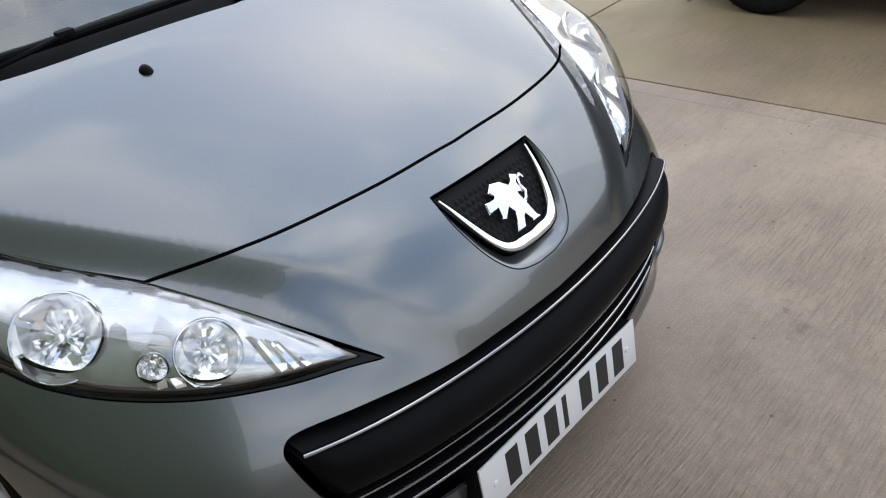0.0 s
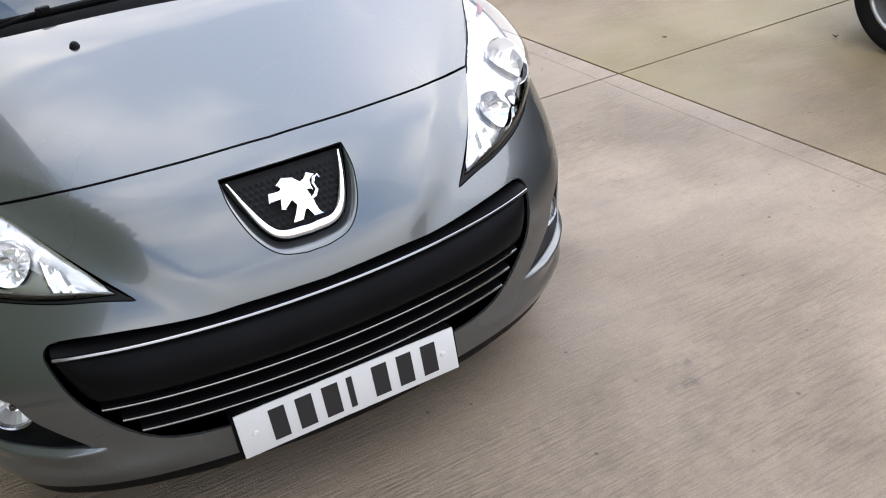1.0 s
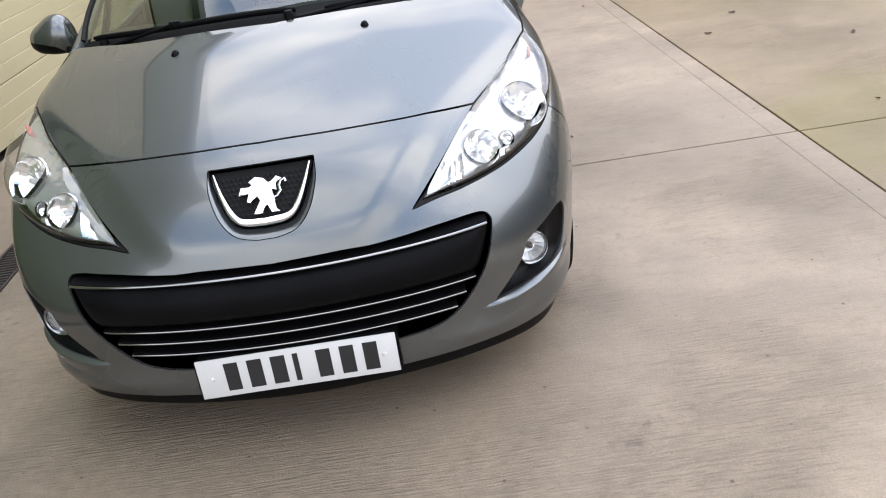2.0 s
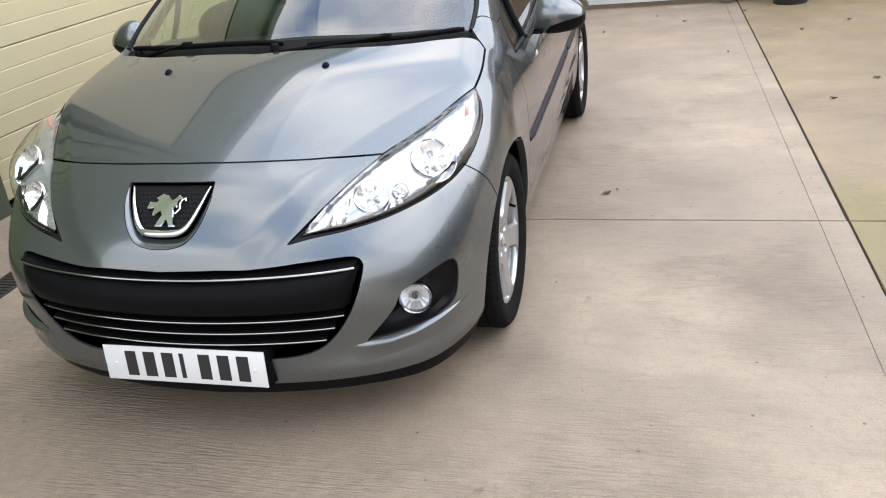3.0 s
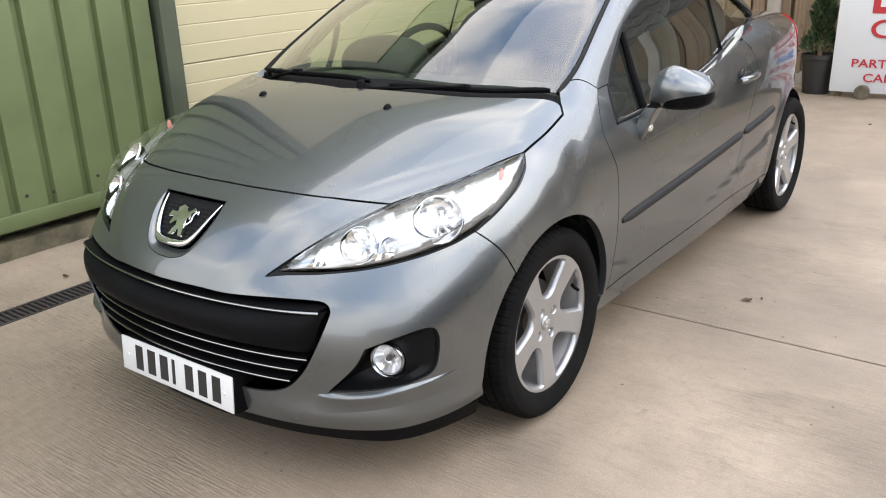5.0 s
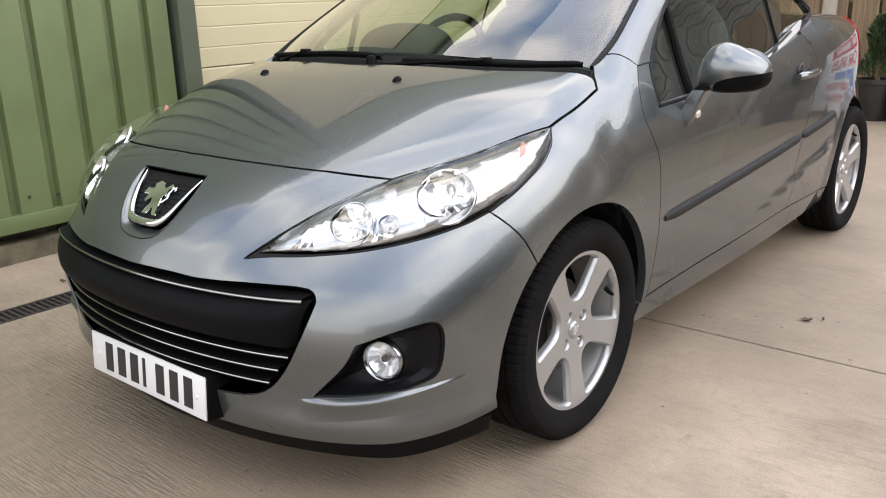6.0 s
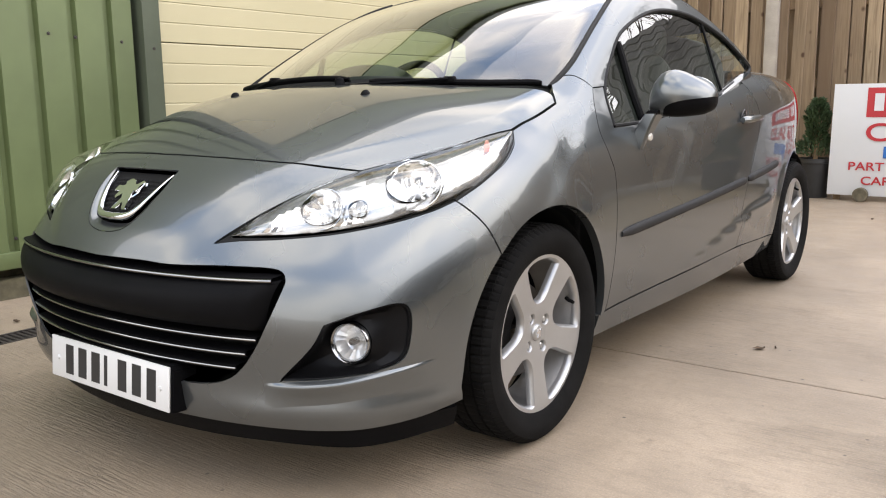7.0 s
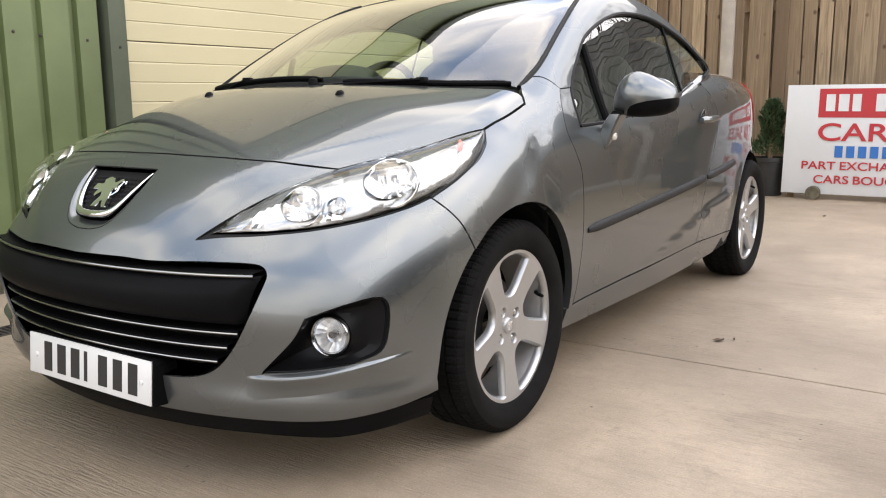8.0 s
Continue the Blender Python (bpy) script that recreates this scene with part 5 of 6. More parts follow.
for (c, r), depth in ((LAMP_A, 0.050), (LAMP_B, 0.018), (LAMP_C, 0.038)):
    p = snap(bowl_dist, np.array([c]))[0]
    k = gradient(bowl_dist, p[None])[0]
    base = p - LAMP_DEPTH * k
    fr = disc_frame(base, 0.6 * k + 0.4 * np.array((0.12, -0.99, 0.05)))
    swell = [[1 + rng.uniform(-0.25, 0.25) for j in range(6)] for i in range(12)]

    def bowl(bm, r=r, depth=depth, fr=fr, swell=swell):
        """Dished reflector built of broad facets."""
        rings = []
        for i in range(24):
            t = 2 * math.pi * i / 24
            row = []
            for j, q in enumerate((0.03, 0.22, 0.45, 0.68, 0.88, 1.0)):
                lift = swell[i // 2][j] if j < 5 else 1.0
                row.append(bm.verts.new(fr(r * q, -depth * (1 - q * q) * lift, t)))
            row += [bm.verts.new(fr(r * 1.01, 0.002, t)), bm.verts.new(fr(r * 1.03, 0.002, t)), bm.verts.new(fr(r * 1.06, -0.004, t))]
            rings.append(row)
        for i in range(24):
            u, v = rings[i], rings[(i + 1) % 24]
            for j in range(len(u) - 1):
                bm.faces.new((u[j], v[j], v[j + 1], u[j + 1]))
    both_sides("reflector", bowl, FLUTED, lamps, angle=34)
    both_sides("bulb", lambda bm: lathe(bm, [(0.0005, -depth * 0.12), (r * 0.10, -depth * 0.15), (r * 0.13, -depth * 0.3), (r * 0.13, -depth)], 16, fr), DULLCHROME, lamps, "bulb with a silvered cap")


def flutes(a0, a1, b0, b1, n):
    """Upright pleats between two lines across the lamp."""
    def make(bm):
        rows = []
        for j in range(5):
            row = []
            for i in range(2 * n + 1):
                lo = np.array(a0) + (np.array(a1) - a0) * i / (2 * n)
                hi = np.array(b0) + (np.array(b1) - b0) * i / (2 * n)
                p = snap(bowl_dist, (lo + (hi - lo) * j / 4)[None])
                row.append(p[0] - (LAMP_DEPTH - 0.0005 - 0.006 * (i % 2)) * gradient(bowl_dist, p)[0])
            rows.append(row)
        loft(bm, rows)
    return make


both_sides("reflector_pleats", flutes((0.452, 0.130, 0.650), (0.500, 0.162, 0.654), (0.462, 0.175, 0.684), (0.502, 0.215, 0.708), 3), FLUTED, lamps, angle=10)
both_sides("reflector_pleats", flutes((0.585, 0.222, 0.660), (0.645, 0.278, 0.669), (0.592, 0.245, 0.676), (0.632, 0.280, 0.682), 3), FLUTED, lamps, angle=10)
both_sides("indicator", lambda bm: egg(bm, tuple(snap(bowl_dist, np.array([(0.757, 0.630, 0.815)]))[0] - np.array((0.015, -0.003, 0.006))), (0.006, 0.010, 0.024), 2.2, 16, 10), AMBER, lamps, "amber indicator bulb cover", angle=180)


# wheels
BARREL = surface("dusty_barrel_alloy", (0.40, 0.39, 0.375), 0.42, 0.6, vary=0.12, scale=15)


def tyre(bm):
    R, W = 0.305, 0.098
    prof = [(0.216, 0.072), (0.223, 0.081), (0.233, 0.088), (0.252, 0.0955), (0.270, 0.0975), (0.287, 0.093), (0.297, 0.084), (0.302, 0.076)]
    tread = []
    for a, b in ((0.074, 0.045), (0.037, 0.004), (-0.004, -0.037), (-0.045, -0.074)):
        tread += [(0.296, a + 0.001), (R - 0.0005 + 0.0005 * (1 - abs(a) / 0.08), a), (R, b), (0.296, b - 0.001)]
    prof = prof + tread + [(r, -a) for r, a in prof[::-1]]
    n = 320
    rings = []
    for i in range(n):
        th = 2 * math.pi * i / n
        ring = []
        for r, a in prof:
            lag = int(abs(a) * 60) if abs(a) < 0.06 else 2
            k = (i + lag) % (4 if abs(a) > 0.04 else 6)
            cut = 0.0045 if (k == 0 and r > 0.290 and abs(a) > 0.012) else (0.002 if k == 2 and abs(a) > 0.05 and r > 0.296 else 0.0)
            ring.append(bm.verts.new((a, (r - cut) * math.cos(th), (r - cut) * math.sin(th))))
        rings.append(ring)
    for i in range(n):
        p, q = rings[i], rings[(i + 1) % n]
        for j in range(len(prof) - 1):
            bm.faces.new((p[j], q[j], q[j + 1], p[j + 1]))


def rim_barrel(bm):
    # flange, face lip, then the barrel going in
    lathe(bm, [(0.211, 0.068), (0.218, 0.0755), (0.224, 0.078), (0.2265, 0.076), (0.2255, 0.071), (0.217, 0.068)], 72, lambda r, a, t: (a, r * math.cos(t), r * math.sin(t)), True)


def rim_well(bm):
    lathe(bm, [(0.218, 0.077), (0.213, 0.070), (0.209, 0.055), (0.203, 0.03), (0.197, -0.005), (0.193, -0.05)], 72, lambda r, a, t: (a, r * math.cos(t), r * math.sin(t)))


def dish(y, z):
    r = math.hypot(y, z)
    return 0.0585 + 0.0185 * min(1.0, r / 0.2) ** 1.6 - 0.004 * math.exp(-((r - 0.03) / 0.012) ** 2)


def wheel_face(bm, angle):
    """Cast face: five broad spokes left between five windows, edges chamfered, sides sloping in, and sunk bolt holes."""
    window, S = [], 1.055
    for r, h in ((0.2010, 0), (0.2010, 9), (0.2005, 17), (0.1985, 22.5), (0.192, 25.2), (0.17, 24.8), (0.15, 24.0), (0.13, 23.0), (0.112, 21.5), (0.096, 18.5), (0.085, 13.0), (0.080, 6.5), (0.079, 0)):
        window.append((S * r, h))
    window = window + [(r, -h) for r, h in window[-2:0:-1]]
    loops = [[(0.2085 * S * math.cos(2 * math.pi * i / 90), 0.2085 * S * math.sin(2 * math.pi * i / 90)) for i in range(90)]]
    for k in range(5):
        c = radians(36 + 72 * k + angle)
        loops.append([(r * math.cos(c + radians(h)), r * math.sin(c + radians(h))) for r, h in window])
    for k in range(4):
        th = radians(45 + 90 * k + angle + 8)
        loops.append([(0.053 * math.cos(th) + 0.0165 * math.cos(2 * math.pi * i / 16), 0.053 * math.sin(th) + 0.0165 * math.sin(2 * math.pi * i / 16)) for i in range(16)])
    pts, edges = [], []
    for l in loops:
        edges += [(len(pts) + i, len(pts) + (i + 1) % len(l)) for i in range(len(l))]
        pts += l
    polys = [np.array(l) for l in loops]
    q = np.array([(r * math.cos(t), r * math.sin(t)) for r in (0.012, 0.028, 0.079, 0.105, 0.137, 0.169, 0.195) for t in np.linspace(0, 2 * math.pi, 40, endpoint=False)])
    ok = np.ones(len(q), bool)
    for p in polys[1:]:
        ok &= ~inside_poly(q, p) & (poly_gap(q, p) > 0.004)
    pts += [tuple(p) for p in q[ok]]
    vs, _, tris, *_ = delaunay_2d_cdt([Vector(p) for p in pts], edges, [], 0, 1e-7)
    v2 = np.array([tuple(v) for v in vs])
    cen = np.array([v2[list(t)].mean(axis=0) for t in tris])
    keep = inside_poly(cen, polys[0])
    for p in polys[1:]:
        keep &= ~inside_poly(cen, p)
    verts = [bm.verts.new((dish(y, z), y, z)) for y, z in v2]
    for t, k in zip(tris, keep):
        if k:
            bm.faces.new([verts[i] for i in t])
    for n, l in enumerate(polys):
        if n == 0:
            continue
        small = n > 5
        stations = ((0.0, 0.0), (0.0012, 0.0010), (0.0062, 0.0085), (0.0075, 0.014), (0.0075, 0.022)) if not small else ((0.0, 0.0), (0.0012, 0.001), (0.0035, 0.008), (0.0042, 0.022))
        rings = []
        for ins, d in stations:
            loop = inset(l, ins, np.zeros(len(l), bool))
            rings.append([bm.verts.new((dish(*l[i]) - d, loop[i][0], loop[i][1])) for i in range(len(l))])
        for a, b in zip(rings, rings[1:]):
            for i in range(len(l)):
                j = (i + 1) % len(l)
                bm.faces.new((a[i], a[j], b[j], b[i]))
    bmesh.ops.remove_doubles(bm, verts=bm.verts[:], dist=1e-5)


def build_wheel(angle):
    bm = bmesh.new()
    rim_barrel(bm)
    w = part("wheel", bm, ALLOY, None, angle=40)
    bm = bmesh.new()
    wheel_face(bm, angle)
    part("alloy_face", bm, ALLOY, w, "silver five-spoke alloy face", angle=32)
    bm = bmesh.new()
    rim_well(bm)
    part("rim_barrel", bm, BARREL, w, angle=40)
    bm = bmesh.new()
    tyre(bm)
    part("tyre", bm, RUBBER, w, "black tyre with block tread", angle=25)
    for k in range(4):
        th = radians(45 + 90 * k + angle + 8)
        c = (0.053 * math.cos(th), 0.053 * math.sin(th))
        bm = bmesh.new()
        lathe(bm, [(0.0005, 0.056), (0.0065, 0.056), (0.0090, 0.054), (0.0098, 0.042), (0.0140, 0.038)], 12, lambda r, a, t: (a, c[0] + r * math.cos(t), c[1] + r * math.sin(t)))
        part("wheel_bolt", bm, ALLOY, w, angle=30)
    bm = bmesh.new()
    lathe(bm, [(0.0005, 0.064), (0.017, 0.0635), (0.022, 0.0615), (0.0245, 0.056), (0.025, 0.050)], 32, lambda r, a, t: (a, r * math.cos(t), r * math.sin(t)))
    cap = part("hub_cap", bm, ALLOY, w, angle=50)
    bm = bmesh.new()
    prism(bm, [(0.26 * u, 0.26 * v) for u, v in EMB], lambda u, v, d: (d, u, v), 0.062, 0.0655)
    part("cap_emblem", bm, CHROME, cap, "emblem reduced to a plain shape", angle=20)
    bm = bmesh.new()
    lathe(bm, [(0.05, 0.002), (0.132, 0.002), (0.132, -0.02), (0.05, -0.02)], 48, lambda r, a, t: (a, r * math.cos(t), r * math.sin(t)))
    part("brake_disc", bm, STEEL, w, "brake disc", angle=30)
    bm = bmesh.new()
    rot = Matrix.Rotation(radians(36 + angle), 4, "X")
    tube(bm, [rot @ Vector((0.045, 0.200, 0)), rot @ Vector((0.060, 0.190, 0)), rot @ Vector((0.078, 0.182, 0))], [0.006, 0.006, 0.005], 8)
    part("valve", bm, RUBBER, w)
    return w


front_wheel = build_wheel(-19)
rear_wheel = build_wheel(20)
TRACK = 0.728
for src, y, first in ((front_wheel, WHEEL_Y, True), (rear_wheel, REAR_Y, False)):
    far = copy_thing(src, pose(-TRACK, y, HUB_Z, 0, 0, 180))
    far.parent = car
    src.parent = car
    src.matrix_basis = pose(TRACK, y, HUB_Z)


def liner(bm, cy):
    r0 = 0.352
    n = 20
    rows = [[(x, cy + r0 * math.cos(radians(-14 + 208 * i / n)), HUB_Z + r0 * math.sin(radians(-14 + 208 * i / n))) for i in range(n + 1)] for x in (0.785, 0.77, 0.48)]
    loft(bm, rows)
    c = [bm.verts.new((0.48, cy + 0.352 * math.cos(radians(-14 + 208 * i / 24)), HUB_Z + 0.352 * math.sin(radians(-14 + 208 * i / 24)))) for i in range(25)]
    bm.faces.new(c)


both_sides("arch_liner", lambda bm: liner(bm, ARCH_Y), MATT)
both_sides("arch_liner", lambda bm: liner(bm, REAR_Y), MATT)
bm = bmesh.new()
box(bm, (-0.74, 1.19, 0.19), (0.74, 2.98, 0.24), 0.02)
box(bm, (-0.47, 0.16, 0.17), (0.47, 3.7, 0.23), 0.02)
part("floor_pan", bm, MATT, car, "black underbody")
# unseen black block added under the bonnet so nothing bright shows through the gaps
bm = bmesh.new()
box(bm, (-0.47, 0.30, 0.20), (0.47, 1.12, 0.66), 0.03)
part("engine_bay", bm, MATT, car)

# cabin
bm = bmesh.new()
pts = [(1.02, 0.70), (1.02, 0.90), (1.12, 0.945), (1.35, 0.955), (1.52, 0.93), (1.60, 0.88), (1.62, 0.80), (1.50, 0.62), (1.30, 0.45), (1.02, 0.45)]
prism(bm, pts, lambda u, v, d: (d, u, v), -0.70, 0.70)
bmesh.ops.bevel(bm, geom=bm.edges[:], offset=0.018, segments=2, affect="EDGES")
dash = part("dashboard", bm, TRIM, car, "dark grey dashboard")
bm = bmesh.new()
egg(bm, (-0.37, 1.47, 0.965), (0.20, 0.15, 0.118), 2.4)
part("instrument_hood", bm, TRIM, dash, angle=180)
wheel_m = Matrix.Translation((-0.37, 1.70, 0.93)) @ Matrix.Rotation(radians(62), 4, "X")
bm = bmesh.new()
lathe(bm, [(0.185 + 0.016 * math.cos(a), 0.016 * math.sin(a)) for a in [i * math.pi / 5 for i in range(10)]], 44, lambda r, a, t: wheel_m @ Vector((r * math.cos(t), r * math.sin(t), a)), True)
steer = part("steering_wheel", bm, BLACK, car, "black steering wheel", angle=180)
bm = bmesh.new()
egg(bm, (0, 0, 0), (0.075, 0.06, 0.03), 2.6, 20, 10)
for v in bm.verts:
    v.co = wheel_m @ v.co
part("wheel_hub", bm, TRIM, steer, angle=180)
for a in (-20, 90 + 110, 270):
    bm = bmesh.new()
    tube(bm, [wheel_m @ Vector((0.05 * math.cos(radians(a)), 0.05 * math.sin(radians(a)), 0)), wheel_m @ Vector((0.18 * math.cos(radians(a)), 0.18 * math.sin(radians(a)), 0))], 0.014, 8, 0.7)
    part("wheel_spoke", bm, BLACK, steer)


def seat(x, y):
    bm = bmesh.new()
    egg(bm, (x, y + 0.22, 0.78), (0.25, 0.075, 0.36), 3.0, 24, 16, squash=lambda v: Vector((v.x * (1 - 0.15 * max(v.z, 0)), v.y + 1.0 * v.z, v.z)))
    s = part("seat", bm, FABRIC, car, "dark cloth front seat", angle=180)
    bm = bmesh.new()
    egg(bm, (x, y - 0.08, 0.47), (0.25, 0.27, 0.09), 3.0)
    part("seat_cushion", bm, FABRIC, s, angle=180)
    bm = bmesh.new()
    egg(bm, (x, y + 0.33, 1.17), (0.14, 0.05, 0.09), 3.0)
    part("headrest", bm, FABRIC, s, angle=180)


seat(0.37, 2.02)
seat(-0.37, 2.02)
bm = bmesh.new()
egg(bm, (0, 2.70, 0.86), (0.64, 0.11, 0.365), 4.5)
part("rear_seat", bm, FABRIC, car, "dark cloth rear bench", angle=180)
bm = bmesh.new()
box(bm, (-0.72, 1.2, 0.25), (-0.66, 2.7, 0.82), 0.02)
part("door_card", bm, TRIM, car)
bm = bmesh.new()
box(bm, (0.66, 1.2, 0.25), (0.72, 2.7, 0.82), 0.02)
part("door_card", bm, TRIM, car)
P, T, N = skin(cabin_dist, (0, 0.05, 1), [SCREEN_TOP[::-1], ROOF_SIDE[:4], [(0.575, 2.68, 1.22), (0.3, 2.76, 1.26), (0, 2.78, 1.27)], [(0, 2.78, 1.27), (0, 1.72, 1.37)]], spacing=0.05, rim=0, offset=-0.03)
mesh_object("headlining", np.concatenate([P, P * FLIP]), [tuple(t) for t in T.tolist()] + [tuple(len(P) + i for i in t[::-1]) for t in T.tolist()], TRIM, car, "dark headlining", smooth=True)
bm = bmesh.new()
egg(bm, (0.0, 1.66, 1.245), (0.115, 0.02, 0.034), 3.0)
part("rear_view_mirror", bm, BLACK, car, "interior rear-view mirror", angle=180)


# ---- building ----
WALL_X = -2.2
wall = tagged(new("wall_west", bpy.data.meshes.new("wall_west")), "green profiled steel wall beside a cream sectional door", "wall", kind="structure")
bm = bmesh.new()
box(bm, (-7.0, -1.62, -0.2), (WALL_X - 0.12, 8.2, 5.42))
bm.to_mesh(wall.data)
bm.free()
wall.data.materials.append(STONE)
# mossy plinth under the steel
bm = bmesh.new()
box(bm, (WALL_X - 0.115, -1.6, -0.15), (WALL_X + 0.012, 1.60, 0.10), 0.01)
bmesh.ops.subdivide_edges(bm, edges=[e for e in bm.edges if e.calc_length() > 1], cuts=40, use_grid_fill=True)
for v in bm.verts:
    v.co += Vector((0.012, 0, 0.018)) * noise.noise(v.co * 7)
part("plinth", bm, STONE, wall, "mossy concrete plinth")
POST0, POST1 = 1.642, 1.750


def cladding(y0, y1, z0, z1, x):
    """A steel sheet with narrow pressed grooves every 0.2 m, turned in at its ends."""
    prof = [(y0, x - 0.03)]
    y = y1 - 0.135
    cuts = []
    while y > y0 + 0.06:
        cuts.append(y)
        y -= 0.2
    for c in cuts[::-1]:
        prof += [(c - 0.032, x), (c - 0.014, x - 0.034), (c + 0.012, x - 0.034), (c + 0.020, x)]
    prof += [(y1, x), (y1, x - 0.03)]
    bm = bmesh.new()
    loft(bm, [[(px, py, z0) for py, px in prof], [(px, py, z1) for py, px in prof]])
    return bm


part("steel_sheet", cladding(-1.6, POST0 - 0.04, 0.22, 5.2, WALL_X + 0.035), GREEN, wall, "green profiled steel sheet", smooth=False)
bm = bmesh.new()
box(bm, (WALL_X - 0.01, -1.6, 0.155), (WALL_X + 0.048, POST0 - 0.025, 0.235), 0.004)
part("bottom_rail", bm, GREEN, wall, "green steel bottom rail")
bm = bmesh.new()
box(bm, (WALL_X - 0.1, POST0, 0.0), (WALL_X + 0.075, POST1, 5.2), 0.004)
part("post", bm, GREENDARK, wall, "dark green steel post")
# black strip set into the slot beside the post, in place of its shadow
bm = bmesh.new()
box(bm, (WALL_X - 0.1, POST0 - 0.045, 0.0), (WALL_X - 0.03, POST0 - 0.002, 5.2))
part("post_gap", bm, MATT, wall)


def bolt(y, z, x):
    bm = bmesh.new()
    lathe(bm, [(0.0005, 0.007), (0.004, 0.007), (0.005, 0.002), (0.009, 0.0015), (0.009, -0.002)], 8, lambda r, a, t: (x + a, y + r * math.cos(t), z + r * math.sin(t)))
    part("bolt", bm, IRON, wall)


for z in (0.45, 1.23, 2.0):
    bolt(1.70, z, WALL_X + 0.076)
for z in (0.30, 1.26, 2.1):
    for k in range(9):
        bolt(POST0 - 0.03 - 0.08 - 0.2 * k - 0.06 * (k % 2), z + 0.012 * (k % 3), WALL_X + 0.036)
# cream sectional door, slat by slat
z, k = 0.045, 1
while z < 3.6:
    bm = bmesh.new()
    h = 0.1114
    gap_ = 0.0004 if k % 4 else 0.0045
    prof = [(WALL_X - 0.06, z + gap_), (WALL_X - 0.004, z + gap_), (WALL_X - 0.0035, z + gap_ + 0.001), (WALL_X, z + gap_ + 0.003), (WALL_X, z + 0.5 * h), (WALL_X, z + h - 0.007), (WALL_X - 0.004, z + h), (WALL_X - 0.06, z + h)]
    loft(bm, [[(px, POST1, pz) for px, pz in prof], [(px, 7.4, pz) for px, pz in prof]])
    part("door_slat", bm, CREAM, wall, angle=20)
    z += h
    k += 1
bm = bmesh.new()
box(bm, (WALL_X - 0.1, POST1, z + 0.006), (WALL_X + 0.03, 7.4, 5.2))
part("lintel", bm, GREEN, wall, "green steel panel over the door")
bm = bmesh.new()
box(bm, (WALL_X - 0.1, 7.4, 0.0), (WALL_X + 0.06, 7.55, 5.2), 0.004)
part("post", bm, GREENDARK, wall, "dark green steel post")
bm = bmesh.new()
box(bm, (-7.2, -1.75, 4.92), (WALL_X + 0.16, 8.3, 5.2), 0.01)
part("fascia", bm, GREENDARK, wall, "dark green eaves fascia")

# drain along the building
drain = thing("drain_channel", "narrow iron drain grating set in the concrete", "drain", (-1.51, 0, 0), kind="structure")
bm = bmesh.new()
box(bm, (-0.075, -9, -0.010), (-0.060, 7.8, 0.0))
box(bm, (0.060, -9, -0.010), (0.075, 7.8, 0.0))
part("frame", bm, IRON, drain)
slat_me = None
for i in range(170):
    y = -1.2 + 0.026 * i
    if slat_me is None:
        bm = bmesh.new()
        box(bm, (-0.058, -0.007, -0.010), (0.058, 0.007, -0.001), 0.002, 1)
        ob = part("grating_bar", bm, IRON, drain, smooth=False)
        slat_me = ob.data
    else:
        ob = new("grating_bar", slat_me)
        ob.parent = drain
    ob.location = (0, y, 0)

# ---- rear fence ----
FENCE_Y = 7.62
fence = tagged(new("fence", bpy.data.meshes.new("fence")), "weathered feather-edge board fence between concrete posts", "fence", kind="structure")
bm = bmesh.new()
for z in (0.35, 1.0, 1.75):
    box(bm, (-2.2, FENCE_Y + 0.03, z), (10.6, FENCE_Y + 0.075, z + 0.09))
bm.to_mesh(fence.data)
bm.free()
fence.data.materials.append(TIMBER)
bm = bmesh.new()
vs = [(-0.061, 0.000, 0), (0.054, -0.022, 0), (0.061, -0.016, 0), (0.061, 0.002, 0), (-0.061, 0.014, 0)]
a = [bm.verts.new(v) for v in vs]
b = [bm.verts.new((v[0], v[1], 2.05)) for v in vs]
bm.faces.new(a[::-1])
bm.faces.new(b)
for i in range(5):
    bm.faces.new((a[i], a[(i + 1) % 5], b[(i + 1) % 5], b[i]))
board0 = part("board", bm, BOARD, fence, smooth=False)
rnd = random.Random(4)
x, first = -2.15, True
POSTS = [-0.54 + 1.83 * k for k in range(-1, 7)]
while x < 10.5:
    if first:
        ob, first = board0, False
    else:
        ob = new("board", board0.data)
        ob.parent = fence
    ob.location = (x + rnd.uniform(-0.006, 0.006), FENCE_Y + rnd.uniform(-0.004, 0.004), 0.12 + rnd.uniform(-0.012, 0.012))
    ob.rotation_euler = (rnd.uniform(-0.006, 0.006), rnd.uniform(-0.008, 0.008), rnd.uniform(-0.03, 0.03))
    ob.scale = (rnd.uniform(0.93, 1.05), 1, 1)
    x += 0.132
# backing sheet added behind the boards so the slots read as dark lines
bm = bmesh.new()
box(bm, (-2.2, FENCE_Y + 0.076, 0.13), (10.6, FENCE_Y + 0.090, 2.12))
part("back_boarding", bm, TIMBER, fence, "added backing sheet that keeps the slots between the boards dark", smooth=False)
for px in POSTS:
    bm = bmesh.new()
    box(bm, (px - 0.062, FENCE_Y - 0.055, 0), (px + 0.062, FENCE_Y + 0.06, 2.2), 0.008)
    part("fence_post", bm, POSTCON, fence, "square concrete fence post")
bm = bmesh.new()
box(bm, (-2.2, FENCE_Y - 0.015, 0.0), (10.6, FENCE_Y + 0.03, 0.13), 0.006)
part("gravel_board", bm, POSTCON, fence, "concrete gravel board")

